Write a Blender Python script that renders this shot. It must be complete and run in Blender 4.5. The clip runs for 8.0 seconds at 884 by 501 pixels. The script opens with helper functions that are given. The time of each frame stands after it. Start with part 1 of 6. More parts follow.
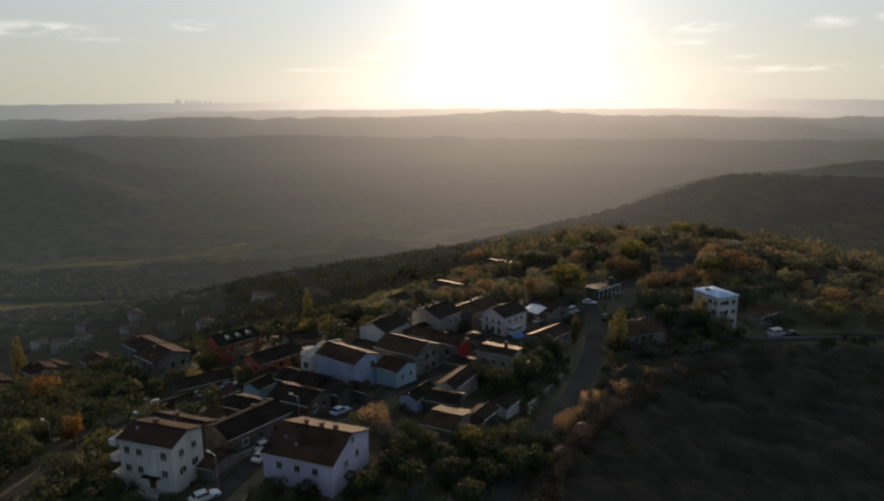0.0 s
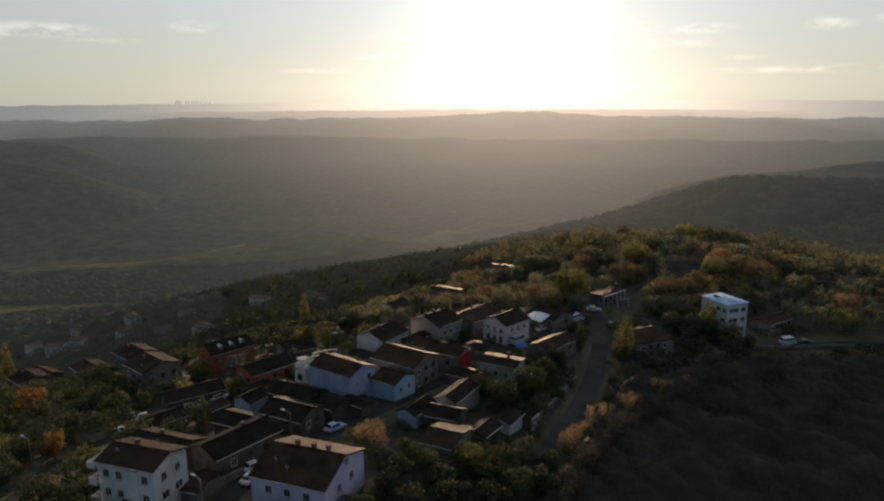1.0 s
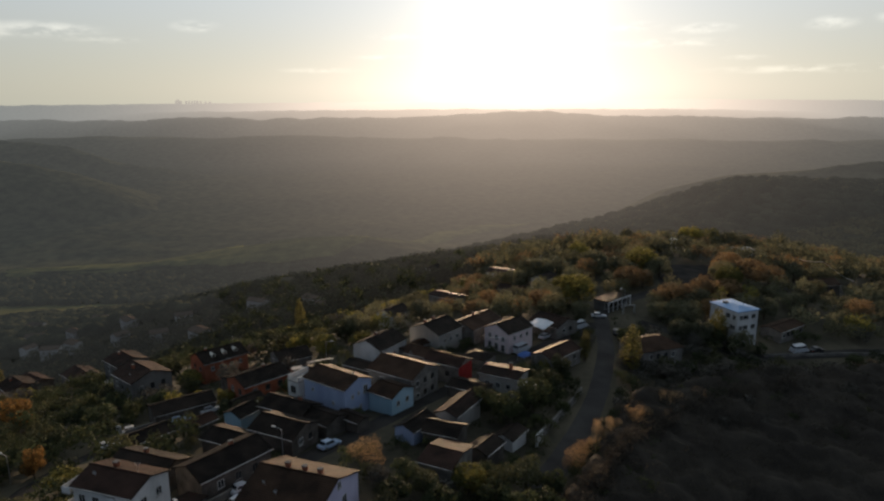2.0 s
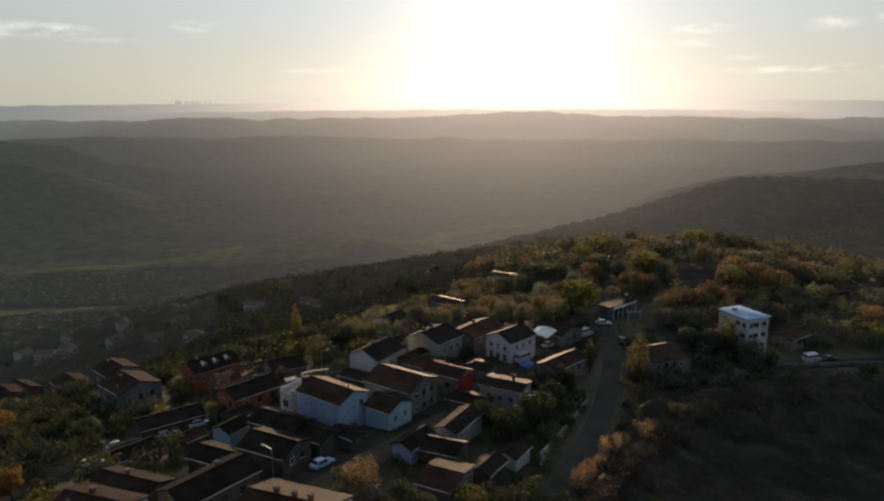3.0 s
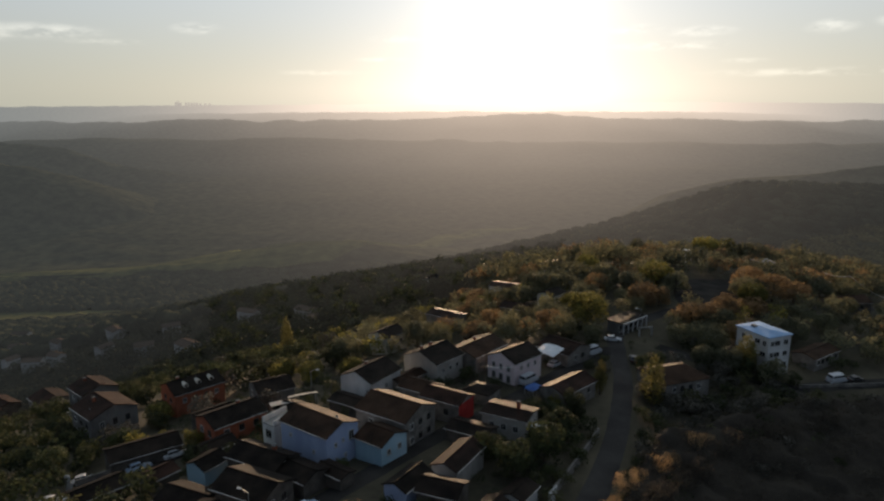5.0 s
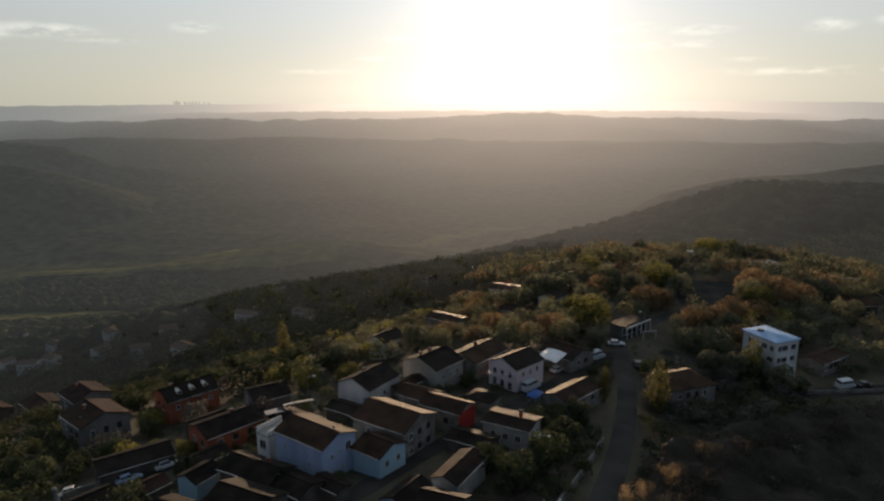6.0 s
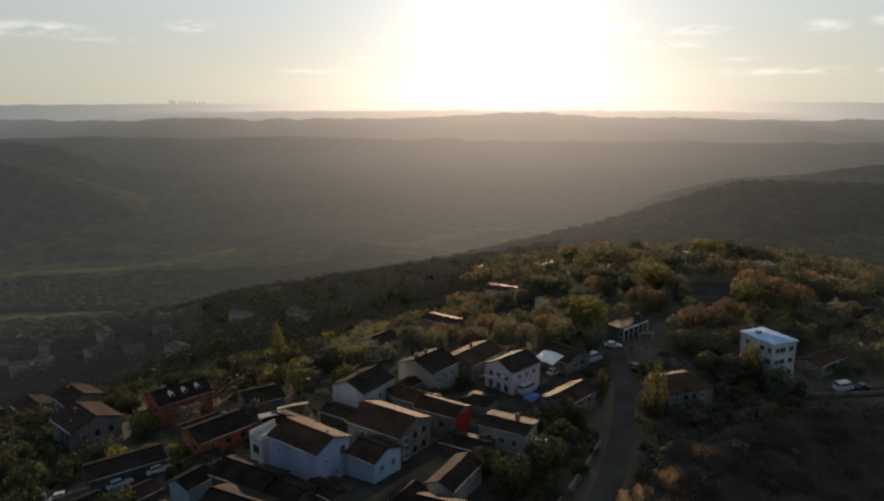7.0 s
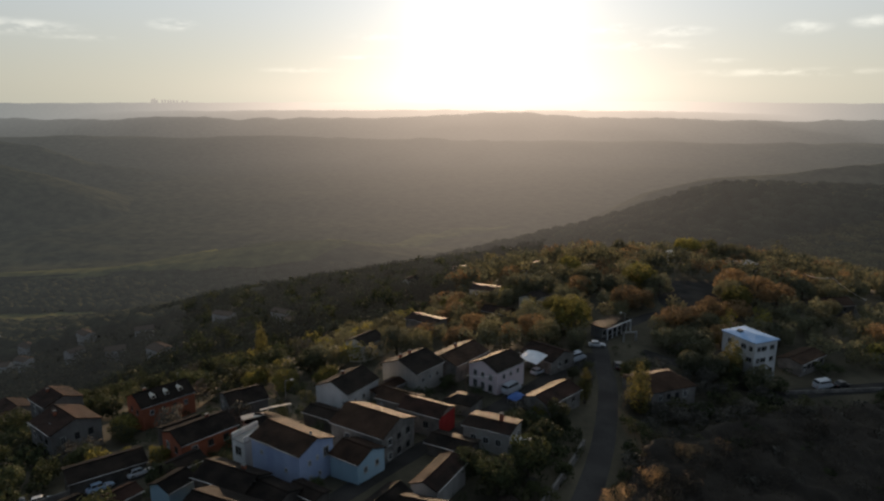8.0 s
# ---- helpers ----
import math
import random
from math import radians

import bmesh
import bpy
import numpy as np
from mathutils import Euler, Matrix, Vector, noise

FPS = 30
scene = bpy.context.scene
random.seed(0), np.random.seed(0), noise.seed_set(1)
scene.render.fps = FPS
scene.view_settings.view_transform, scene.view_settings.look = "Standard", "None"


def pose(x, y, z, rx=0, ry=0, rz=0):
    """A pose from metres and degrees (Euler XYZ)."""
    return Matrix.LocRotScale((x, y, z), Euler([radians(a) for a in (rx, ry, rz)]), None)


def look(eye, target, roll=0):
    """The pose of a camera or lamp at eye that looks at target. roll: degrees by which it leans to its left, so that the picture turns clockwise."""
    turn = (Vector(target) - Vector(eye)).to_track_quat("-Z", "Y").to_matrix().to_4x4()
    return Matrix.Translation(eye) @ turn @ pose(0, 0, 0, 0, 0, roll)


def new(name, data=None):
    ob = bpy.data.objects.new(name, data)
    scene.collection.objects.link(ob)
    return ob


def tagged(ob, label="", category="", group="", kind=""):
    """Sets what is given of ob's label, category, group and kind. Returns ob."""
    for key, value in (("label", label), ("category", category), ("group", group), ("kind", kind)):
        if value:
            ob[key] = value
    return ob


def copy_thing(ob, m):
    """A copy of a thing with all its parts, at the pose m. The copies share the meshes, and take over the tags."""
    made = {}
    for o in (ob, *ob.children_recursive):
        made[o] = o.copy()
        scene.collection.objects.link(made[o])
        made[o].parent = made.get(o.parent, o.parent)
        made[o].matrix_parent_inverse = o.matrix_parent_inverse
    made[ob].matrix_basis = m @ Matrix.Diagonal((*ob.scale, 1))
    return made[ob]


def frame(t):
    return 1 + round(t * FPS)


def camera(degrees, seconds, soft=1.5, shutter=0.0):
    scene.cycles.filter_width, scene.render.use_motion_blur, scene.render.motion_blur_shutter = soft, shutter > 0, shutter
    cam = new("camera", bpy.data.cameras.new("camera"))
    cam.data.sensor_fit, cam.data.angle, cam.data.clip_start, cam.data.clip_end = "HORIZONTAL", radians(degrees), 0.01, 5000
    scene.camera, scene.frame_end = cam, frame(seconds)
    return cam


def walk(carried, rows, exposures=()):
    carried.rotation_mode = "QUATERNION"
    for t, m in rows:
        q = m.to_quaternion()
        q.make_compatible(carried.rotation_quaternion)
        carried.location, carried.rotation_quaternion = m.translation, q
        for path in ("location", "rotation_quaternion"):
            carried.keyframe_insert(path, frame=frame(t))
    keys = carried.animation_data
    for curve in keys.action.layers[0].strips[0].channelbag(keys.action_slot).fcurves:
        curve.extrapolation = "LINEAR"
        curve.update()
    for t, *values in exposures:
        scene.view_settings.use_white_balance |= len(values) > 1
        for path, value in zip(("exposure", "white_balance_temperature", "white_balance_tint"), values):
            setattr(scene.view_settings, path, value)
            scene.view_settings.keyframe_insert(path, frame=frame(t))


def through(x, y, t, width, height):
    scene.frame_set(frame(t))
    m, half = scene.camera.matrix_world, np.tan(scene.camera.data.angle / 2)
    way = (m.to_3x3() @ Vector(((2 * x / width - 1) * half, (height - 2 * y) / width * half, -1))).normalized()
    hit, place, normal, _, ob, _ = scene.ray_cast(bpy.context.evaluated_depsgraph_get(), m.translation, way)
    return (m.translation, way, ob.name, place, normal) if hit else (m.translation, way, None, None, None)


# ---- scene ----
cam = camera(66.0, 8.0, soft=2.35)
PATH = [
    (0, (0.628, 4.247, 80.775), (0.551, 6.195, 80.329), -0.4),
    (0.5, (0.576, 7.175, 80.765), (0.498, 9.124, 80.32), -0.4),
    (1, (0.496, 10.422, 80.712), (0.418, 12.371, 80.268), -0.4),
    (1.5, (0.461, 13.556, 80.699), (0.382, 15.504, 80.254), -0.4),
    (3, (0.295, 22.767, 80.591), (0.215, 24.716, 80.147), -0.4),
    (3.5, (0.202, 25.835, 80.508), (0.122, 27.783, 80.064), -0.4),
    (4, (0.129, 28.764, 80.452), (0.049, 30.713, 80.008), -0.4),
    (4.5, (0.173, 31.691, 80.43), (0.092, 33.641, 79.992), -0.3),
    (6, (-0.166, 38.207, 80.487), (-0.244, 40.156, 80.046), -0.3),
    (6.5, (-0.17, 39.12, 80.545), (-0.243, 41.069, 80.103), -0.3),
    (7, (-0.187, 39.654, 80.537), (-0.253, 41.603, 80.095), -0.2),
    (7.5, (-0.089, 39.729, 80.454), (-0.147, 41.678, 80.011), -0.2),
    (8, (0.016, 39.875, 80.538), (-0.006, 41.825, 80.095), -0.0),
]
walk(cam, [(t, look(e, a, r)) for t, e, a, r in PATH])

# ---- light ----
SUN_AZ, SUN_EL = 3.5, 6.0          # degrees: clockwise from +Y, above the horizon
sun_way = Vector((math.sin(radians(SUN_AZ)) * math.cos(radians(SUN_EL)), math.cos(radians(SUN_AZ)) * math.cos(radians(SUN_EL)), math.sin(radians(SUN_EL))))
scene.view_settings.exposure = 0.0


def make_world():
    w = bpy.data.worlds.new("evening_sky")
    scene.world = w
    w.use_nodes = True
    nt = w.node_tree
    nt.nodes.clear()
    N, L = nt.nodes.new, nt.links.new
    out = N("ShaderNodeOutputWorld")
    sky = N("ShaderNodeTexSky")
    sky.sky_type, sky.sun_disc = "NISHITA", False
    sky.sun_elevation, sky.sun_rotation = radians(SUN_EL), radians(SUN_AZ)
    sky.altitude, sky.air_density, sky.dust_density, sky.ozone_density = 100, 1.0, 1.0, 1.0
    bg = N("ShaderNodeBackground")
    bg.inputs["Strength"].default_value = 0.014
    grey = N("ShaderNodeHueSaturation")
    grey.inputs["Saturation"].default_value = 0.42
    L(sky.outputs[0], grey.inputs["Color"])
    tint = N("ShaderNodeMix")
    tint.data_type, tint.blend_type = "RGBA", "MULTIPLY"
    tint.inputs["Factor"].default_value = 1.0
    tint.inputs["B"].default_value = (0.98, 0.96, 1.02, 1)
    L(grey.outputs[0], tint.inputs["A"])
    L(tint.outputs["Result"], bg.inputs["Color"])
    # bright haze round the sun
    tc = N("ShaderNodeTexCoord")
    dot = N("ShaderNodeVectorMath")
    dot.operation = "DOT_PRODUCT"
    dot.inputs[1].default_value = sun_way
    L(tc.outputs["Generated"], dot.inputs[0])
    mx = N("ShaderNodeMath")
    mx.operation = "MAXIMUM"
    mx.inputs[1].default_value = 0.0
    L(dot.outputs["Value"], mx.inputs[0])
    total = bg.outputs[0]
    for power, strength, colour in ((380, 1.25, (1.0, 0.95, 0.82, 1)), (60, 0.10, (1.0, 0.94, 0.76, 1)), (0.0, 0.215, (0.66, 0.85, 1.10, 1))):
        pw = N("ShaderNodeMath")
        pw.operation = "POWER"
        pw.inputs[1].default_value = power
        L(mx.outputs[0], pw.inputs[0])
        st = N("ShaderNodeMath")
        st.operation = "MULTIPLY"
        st.inputs[1].default_value = strength
        L(pw.outputs[0], st.inputs[0])
        b = N("ShaderNodeBackground")
        b.inputs["Color"].default_value = colour
        L(st.outputs[0], b.inputs["Strength"])
        add = N("ShaderNodeAddShader")
        L(total, add.inputs[0])
        L(b.outputs[0], add.inputs[1])
        total = add.outputs[0]
    # the evening side of the sky: pale above, dusty yellow down at the horizon
    sep = N("ShaderNodeSeparateXYZ")
    L(tc.outputs["Generated"], sep.inputs[0])
    low = N("ShaderNodeMapRange")
    low.interpolation_type = "SMOOTHSTEP"
    low.inputs["From Min"].default_value, low.inputs["From Max"].default_value = 0.15, 0.0
    L(sep.outputs["Z"], low.inputs["Value"])
    tone = N("ShaderNodeMix")
    tone.data_type = "RGBA"
    tone.inputs["A"].default_value, tone.inputs["B"].default_value = (0.40, 0.41, 0.37, 1), (0.38, 0.33, 0.16, 1)
    L(low.outputs[0], tone.inputs["Factor"])
    wb = N("ShaderNodeBackground")
    L(tone.outputs["Result"], wb.inputs["Color"])
    L(mx.outputs[0], wb.inputs["Strength"])
    add = N("ShaderNodeAddShader")
    L(total, add.inputs[0])
    L(wb.outputs[0], add.inputs[1])
    total = add.outputs[0]
    # small evening clouds low over the horizon: azimuth and height of the middle, half width, half height (degrees), weight
    nz = N("ShaderNodeTexNoise")
    nz.inputs["Scale"].default_value, nz.inputs["Detail"].default_value, nz.inputs["Roughness"].default_value = 30.0, 6.0, 0.6
    mp = N("ShaderNodeMapping")
    mp.inputs["Scale"].default_value = (1.0, 1.0, 3.2)
    L(tc.outputs["Generated"], mp.inputs["Vector"])
    L(mp.outputs[0], nz.inputs["Vector"])
    clouds = None
    for az, el, wide, high, weight in ((-31.6, 4.7, 4.5, 0.66, 1.0), (-34.9, 4.6, 2.8, 0.76, 1), (-27.9, 4.1, 3.3, 0.28, 0.7), (-21.3, 5.2, 2.0, 0.52, 0.9), (-12.3, 2.0, 3.8, 0.28, 0.5), (-6.0, 4.6, 2.4, 0.38, 0.5), (12.9, 5.1, 2.4, 0.47, 0.7), (17.7, 4.8, 2.9, 0.47, 0.9), (15.7, 3.8, 5.2, 0.43, 0.7), (26.3, 4.8, 2.0, 0.57, 0.9), (25.5, 1.7, 8.1, 0.38, 0.8), (30.4, 5.0, 1.6, 0.52, 1), (21.0, 2.6, 1.9, 0.24, 0.6), (-6.9, 3.0, 2.8, 0.24, 0.5)):
        a, e = radians(az), radians(el)
        sub, scl, lng = N("ShaderNodeVectorMath"), N("ShaderNodeVectorMath"), N("ShaderNodeVectorMath")
        sub.operation, scl.operation, lng.operation = "SUBTRACT", "MULTIPLY", "LENGTH"
        sub.inputs[1].default_value = (math.sin(a) * math.cos(e), math.cos(a) * math.cos(e), math.sin(e))
        scl.inputs[1].default_value = (1 / radians(wide), 1 / radians(wide), 1 / radians(high))
        L(tc.outputs["Generated"], sub.inputs[0])
        L(sub.outputs[0], scl.inputs[0])
        L(scl.outputs[0], lng.inputs[0])
        edge = N("ShaderNodeMapRange")
        edge.interpolation_type = "SMOOTHSTEP"
        edge.inputs["From Min"].default_value, edge.inputs["From Max"].default_value = 1.15, 0.0
        edge.inputs["To Max"].default_value = weight
        L(lng.outputs["Value"], edge.inputs["Value"])
        if clouds is None:
            clouds = edge.outputs[0]
        else:
            both = N("ShaderNodeMath")
            both.operation = "MAXIMUM"
            L(clouds, both.inputs[0])
            L(edge.outputs[0], both.inputs[1])
            clouds = both.outputs[0]
    thick = N("ShaderNodeMath")
    thick.operation = "MULTIPLY"
    L(clouds, thick.inputs[0])
    torn = N("ShaderNodeMapRange")
    torn.inputs["From Min"].default_value, torn.inputs["From Max"].default_value = 0.40, 0.62
    L(nz.outputs["Fac"], torn.inputs["Value"])
    L(torn.outputs[0], thick.inputs[1])
    cm = N("ShaderNodeMath")
    cm.operation = "MULTIPLY"
    cm.inputs[1].default_value = 0.30
    L(thick.outputs[0], cm.inputs[0])
    cb = N("ShaderNodeBackground")
    cb.inputs["Color"].default_value = (1.0, 0.93, 0.8, 1)
    L(cm.outputs[0], cb.inputs["Strength"])
    add = N("ShaderNodeAddShader")
    L(total, add.inputs[0])
    L(cb.outputs[0], add.inputs[1])
    L(add.outputs[0], out.inputs["Surface"])


make_world()
sun_data = bpy.data.lights.new("sun", "SUN")
sun_data.energy, sun_data.angle, sun_data.color = 5.0, radians(0.6), (1.0, 0.69, 0.43)
sun = new("sun", sun_data)
sun.matrix_world = look(sun_way * 300 + Vector((0, 150, 0)), Vector((0, 150, 0)))


# ---- the lie of the land ----
# broad swells of the hill country (rows from near to far), then the finer swells of the village spur
BROAD_X, BROAD_Y = np.linspace(-900, 900.4, 8), np.linspace(-100, 1100, 7)
BROAD = [
    [0.4, 4.3, 33.4, 43.6, 15.8, 24.3, 12.6, 0.4],
    [12.2, 37.1, 53.9, 56.9, 39.2, -7.8, -3.4, 3.9],
    [15.7, 3.8, -74, 14.9, 60.9, 37.1, 55.9, 43.2],
    [13.6, -4.7, 48.7, 63, -18.4, -8.3, 1.4, 66.4],
    [6.9, -15.5, -12.7, -72.3, 103.3, 73.1, 39.6, 42.4],
    [-15.8, 10.4, 4.5, 32.7, -84.4, 18.8, -25.2, -0.6],
    [-19.7, -36.4, -42.3, 60.1, -55.4, 35, 3.1, 48.2],
]
FINE_X, FINE_Y = np.linspace(-120, 120, 5), np.linspace(80, 340, 5)
FINE = [
    [-5.3, 3.1, 7.2, -13.9, 4],
    [0.9, -5.6, 3.4, -2.9, -3.4],
    [-2.6, 3.1, 0.9, 1.6, 1.5],
    [-2.5, -3.8, -0.9, 6.5, -0],
    [-5.8, -0.8, 1.1, 2.3, 9.7],
]


# shape of the wooded hill across the saddle: x, y, height, width
KNOLLS = ((236, 640, 9.0, 42), (158, 635, -12.0, 40), (410, 655, -8.0, 60))


def heights(x, y):
    """Height of the bare ground at arrays of places."""
    x, y = np.asarray(x, float), np.asarray(y, float)
    z = np.full(x.shape, -130.0)
    for b, row in zip(BROAD_Y, BROAD):
        for a, v in zip(BROAD_X, row):
            z = z + v * np.exp(-((x - a) ** 2 / (2 * 210.0 ** 2) + (y - b) ** 2 / (2 * 170.0 ** 2)))
    for b, row in zip(FINE_Y, FINE):
        for a, v in zip(FINE_X, row):
            z = z + v * np.exp(-((x - a) ** 2 + (y - b) ** 2) / (2 * 48.0 ** 2))
    for a, b, v, wide in KNOLLS:
        z = z + v * np.exp(-((x - a) ** 2 + (y - b) ** 2) / (2 * wide ** 2))
    far = np.clip((y - 930) / 220, 0, 1)
    far = far * far * (3 - 2 * far)
    return z * (1 - far) - 172.0 * far


def ground_z(x, y):
    return float(heights(x, y))


# ---- materials ----
def shader(name):
    m = bpy.data.materials.new(name)
    m.use_nodes = True
    nt = m.node_tree
    return m, nt, nt.nodes["Principled BSDF"], nt.nodes["Material Output"]


def surface(name, dark, light, scale, rough=0.85, bump=0.25, fine=9.0, metal=0.0, island=0.0, per_object=0.0, stretch=(1, 1, 1), spec=0.12):
    """Two colours mixed by a broad and a fine noise, in metres, with a little relief."""
    m, nt, bsdf, out = shader(name)
    N, L = nt.nodes.new, nt.links.new
    geo = N("ShaderNodeNewGeometry")
    mp = N("ShaderNodeMapping")
    mp.inputs["Scale"].default_value = stretch
    L(geo.outputs["Position"], mp.inputs["Vector"])
    n1, n2 = N("ShaderNodeTexNoise"), N("ShaderNodeTexNoise")
    n1.inputs["Scale"].default_value, n1.inputs["Detail"].default_value = scale, 4.0
    n2.inputs["Scale"].default_value, n2.inputs["Detail"].default_value = scale * fine, 3.0
    L(mp.outputs[0], n1.inputs["Vector"])
    L(mp.outputs[0], n2.inputs["Vector"])
    mix = N("ShaderNodeMath")
    mix.operation = "MULTIPLY_ADD"
    mix.inputs[1].default_value = 0.4
    L(n2.outputs["Fac"], mix.inputs[0])
    half = N("ShaderNodeMath")
    half.operation = "MULTIPLY_ADD"
    half.inputs[1].default_value, half.inputs[2].default_value = 1.5, -0.45
    L(n1.outputs["Fac"], half.inputs[0])
    L(half.outputs[0], mix.inputs[2])
    value = mix.outputs[0]
    for amount, source in ((island, geo.outputs["Random Per Island"]), (per_object, None)):
        if amount:
            if source is None:
                source = N("ShaderNodeObjectInfo").outputs["Random"]
            add = N("ShaderNodeMath")
            add.operation = "MULTIPLY_ADD"
            add.inputs[1].default_value = amount
            L(source, add.inputs[0])
            shift = N("ShaderNodeMath")
            shift.operation = "SUBTRACT"
            shift.inputs[1].default_value = amount / 2
            L(value, shift.inputs[0])
            L(shift.outputs[0], add.inputs[2])
            value = add.outputs[0]
    ramp = N("ShaderNodeValToRGB")
    ramp.color_ramp.elements[0].color, ramp.color_ramp.elements[1].color = (*dark, 1), (*light, 1)
    ramp.color_ramp.elements[0].position, ramp.color_ramp.elements[1].position = 0.25, 0.85
    L(value, ramp.inputs["Fac"])
    L(ramp.outputs[0], bsdf.inputs["Base Color"])
    bsdf.inputs["Roughness"].default_value, bsdf.inputs["Metallic"].default_value = rough, metal
    bsdf.inputs["Specular IOR Level"].default_value = spec
    if bump:
        bp = N("ShaderNodeBump")
        bp.inputs["Strength"].default_value, bp.inputs["Distance"].default_value = bump, 0.05
        L(n2.outputs["Fac"], bp.inputs["Height"])
        L(bp.outputs[0], bsdf.inputs["Normal"])
    return m


def roof_tiles(name, dark, light):
    """Clay tiles: courses down the slope and rolls across it, weathered in patches."""
    m = surface(name, dark, light, 0.35, 0.6, 0.0, 14.0, per_object=0.3, spec=0.025)
    nt = m.node_tree
    N, L = nt.nodes.new, nt.links.new
    tc = N("ShaderNodeTexCoord")
    rolls, rows = N("ShaderNodeTexWave"), N("ShaderNodeTexWave")
    rolls.bands_direction, rows.bands_direction = "X", "Y"
    rolls.inputs["Scale"].default_value, rows.inputs["Scale"].default_value = 1.3, 0.95
    rolls.inputs["Distortion"].default_value = rows.inputs["Distortion"].default_value = 0.4
    for w in (rolls, rows):
        L(tc.outputs["Object"], w.inputs["Vector"])
    add = N("ShaderNodeMath")
    L(rolls.outputs["Fac"], add.inputs[0])
    L(rows.outputs["Fac"], add.inputs[1])
    bp = N("ShaderNodeBump")
    bp.inputs["Strength"].default_value, bp.inputs["Distance"].default_value = 0.6, 0.05
    L(add.outputs[0], bp.inputs["Height"])
    L(bp.outputs[0], nt.nodes["Principled BSDF"].inputs["Normal"])
    return m


def foliage(name, dark, light, through=0.35):
    """Leaves: each leaf a shade of its own, whole trees in broad tones, light coming through."""
    m = surface(name, dark, light, 0.12, 0.8, 0.0, 6.0, island=0.35, per_object=0.5, spec=0.1)
    nt = m.node_tree
    N, L = nt.nodes.new, nt.links.new
    bsdf, out = nt.nodes["Principled BSDF"], nt.nodes["Material Output"]
    ramp = next(n for n in nt.nodes if n.type == "VALTORGB")
    tr = N("ShaderNodeBsdfTranslucent")
    L(ramp.outputs[0], tr.inputs["Color"])
    mx = N("ShaderNodeMixShader")
    mx.inputs[0].default_value = through
    L(bsdf.outputs[0], mx.inputs[1])
    L(tr.outputs[0], mx.inputs[2])
    L(mx.outputs[0], out.inputs["Surface"])
    return m


def glass(name, colour):
    m, nt, bsdf, out = shader(name)
    bsdf.inputs["Base Color"].default_value = (*colour, 1)
    bsdf.inputs["Roughness"].default_value = 0.08
    bsdf.inputs["Specular IOR Level"].default_value = 0.6
    return m


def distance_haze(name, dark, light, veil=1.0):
    """Evening haze put in as a glow over the base colour, from about 200 m out: thicker with distance and brighter
    towards the sun.
    """
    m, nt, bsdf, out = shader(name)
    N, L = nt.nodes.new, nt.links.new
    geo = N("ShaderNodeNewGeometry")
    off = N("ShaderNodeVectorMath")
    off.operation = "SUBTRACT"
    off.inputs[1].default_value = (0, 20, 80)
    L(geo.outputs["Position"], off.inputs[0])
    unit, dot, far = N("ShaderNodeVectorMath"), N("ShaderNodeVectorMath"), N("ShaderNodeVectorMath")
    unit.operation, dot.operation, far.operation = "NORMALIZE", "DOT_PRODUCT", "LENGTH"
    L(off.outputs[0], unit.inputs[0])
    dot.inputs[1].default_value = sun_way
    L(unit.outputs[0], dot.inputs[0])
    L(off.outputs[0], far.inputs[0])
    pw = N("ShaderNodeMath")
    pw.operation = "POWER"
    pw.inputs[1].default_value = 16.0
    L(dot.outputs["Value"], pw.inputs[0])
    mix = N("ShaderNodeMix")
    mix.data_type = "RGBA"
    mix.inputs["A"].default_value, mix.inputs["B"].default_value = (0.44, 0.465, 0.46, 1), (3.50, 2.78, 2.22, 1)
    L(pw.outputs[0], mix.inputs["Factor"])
    # strength of the haze glow, by distance
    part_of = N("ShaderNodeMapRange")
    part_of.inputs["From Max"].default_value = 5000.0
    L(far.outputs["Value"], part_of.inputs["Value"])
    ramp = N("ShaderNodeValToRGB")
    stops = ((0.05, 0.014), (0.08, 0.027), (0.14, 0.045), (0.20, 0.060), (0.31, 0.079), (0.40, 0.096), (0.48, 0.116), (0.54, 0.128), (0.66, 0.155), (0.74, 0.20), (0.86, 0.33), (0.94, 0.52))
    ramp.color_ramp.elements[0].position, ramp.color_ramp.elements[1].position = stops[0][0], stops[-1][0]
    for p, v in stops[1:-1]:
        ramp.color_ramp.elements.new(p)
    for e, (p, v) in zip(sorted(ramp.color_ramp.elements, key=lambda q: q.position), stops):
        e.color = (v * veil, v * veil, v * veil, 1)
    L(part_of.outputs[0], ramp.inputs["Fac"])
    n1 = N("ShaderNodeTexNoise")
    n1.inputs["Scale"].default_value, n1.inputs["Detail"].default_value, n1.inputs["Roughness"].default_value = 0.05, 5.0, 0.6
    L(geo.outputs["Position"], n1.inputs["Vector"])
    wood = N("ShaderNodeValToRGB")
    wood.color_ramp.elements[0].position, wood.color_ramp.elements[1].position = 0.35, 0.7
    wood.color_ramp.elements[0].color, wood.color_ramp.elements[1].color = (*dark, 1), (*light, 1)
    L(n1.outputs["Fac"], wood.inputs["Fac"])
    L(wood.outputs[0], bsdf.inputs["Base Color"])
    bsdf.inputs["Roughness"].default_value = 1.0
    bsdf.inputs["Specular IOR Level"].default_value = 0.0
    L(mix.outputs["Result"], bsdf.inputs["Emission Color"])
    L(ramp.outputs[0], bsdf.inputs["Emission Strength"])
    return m


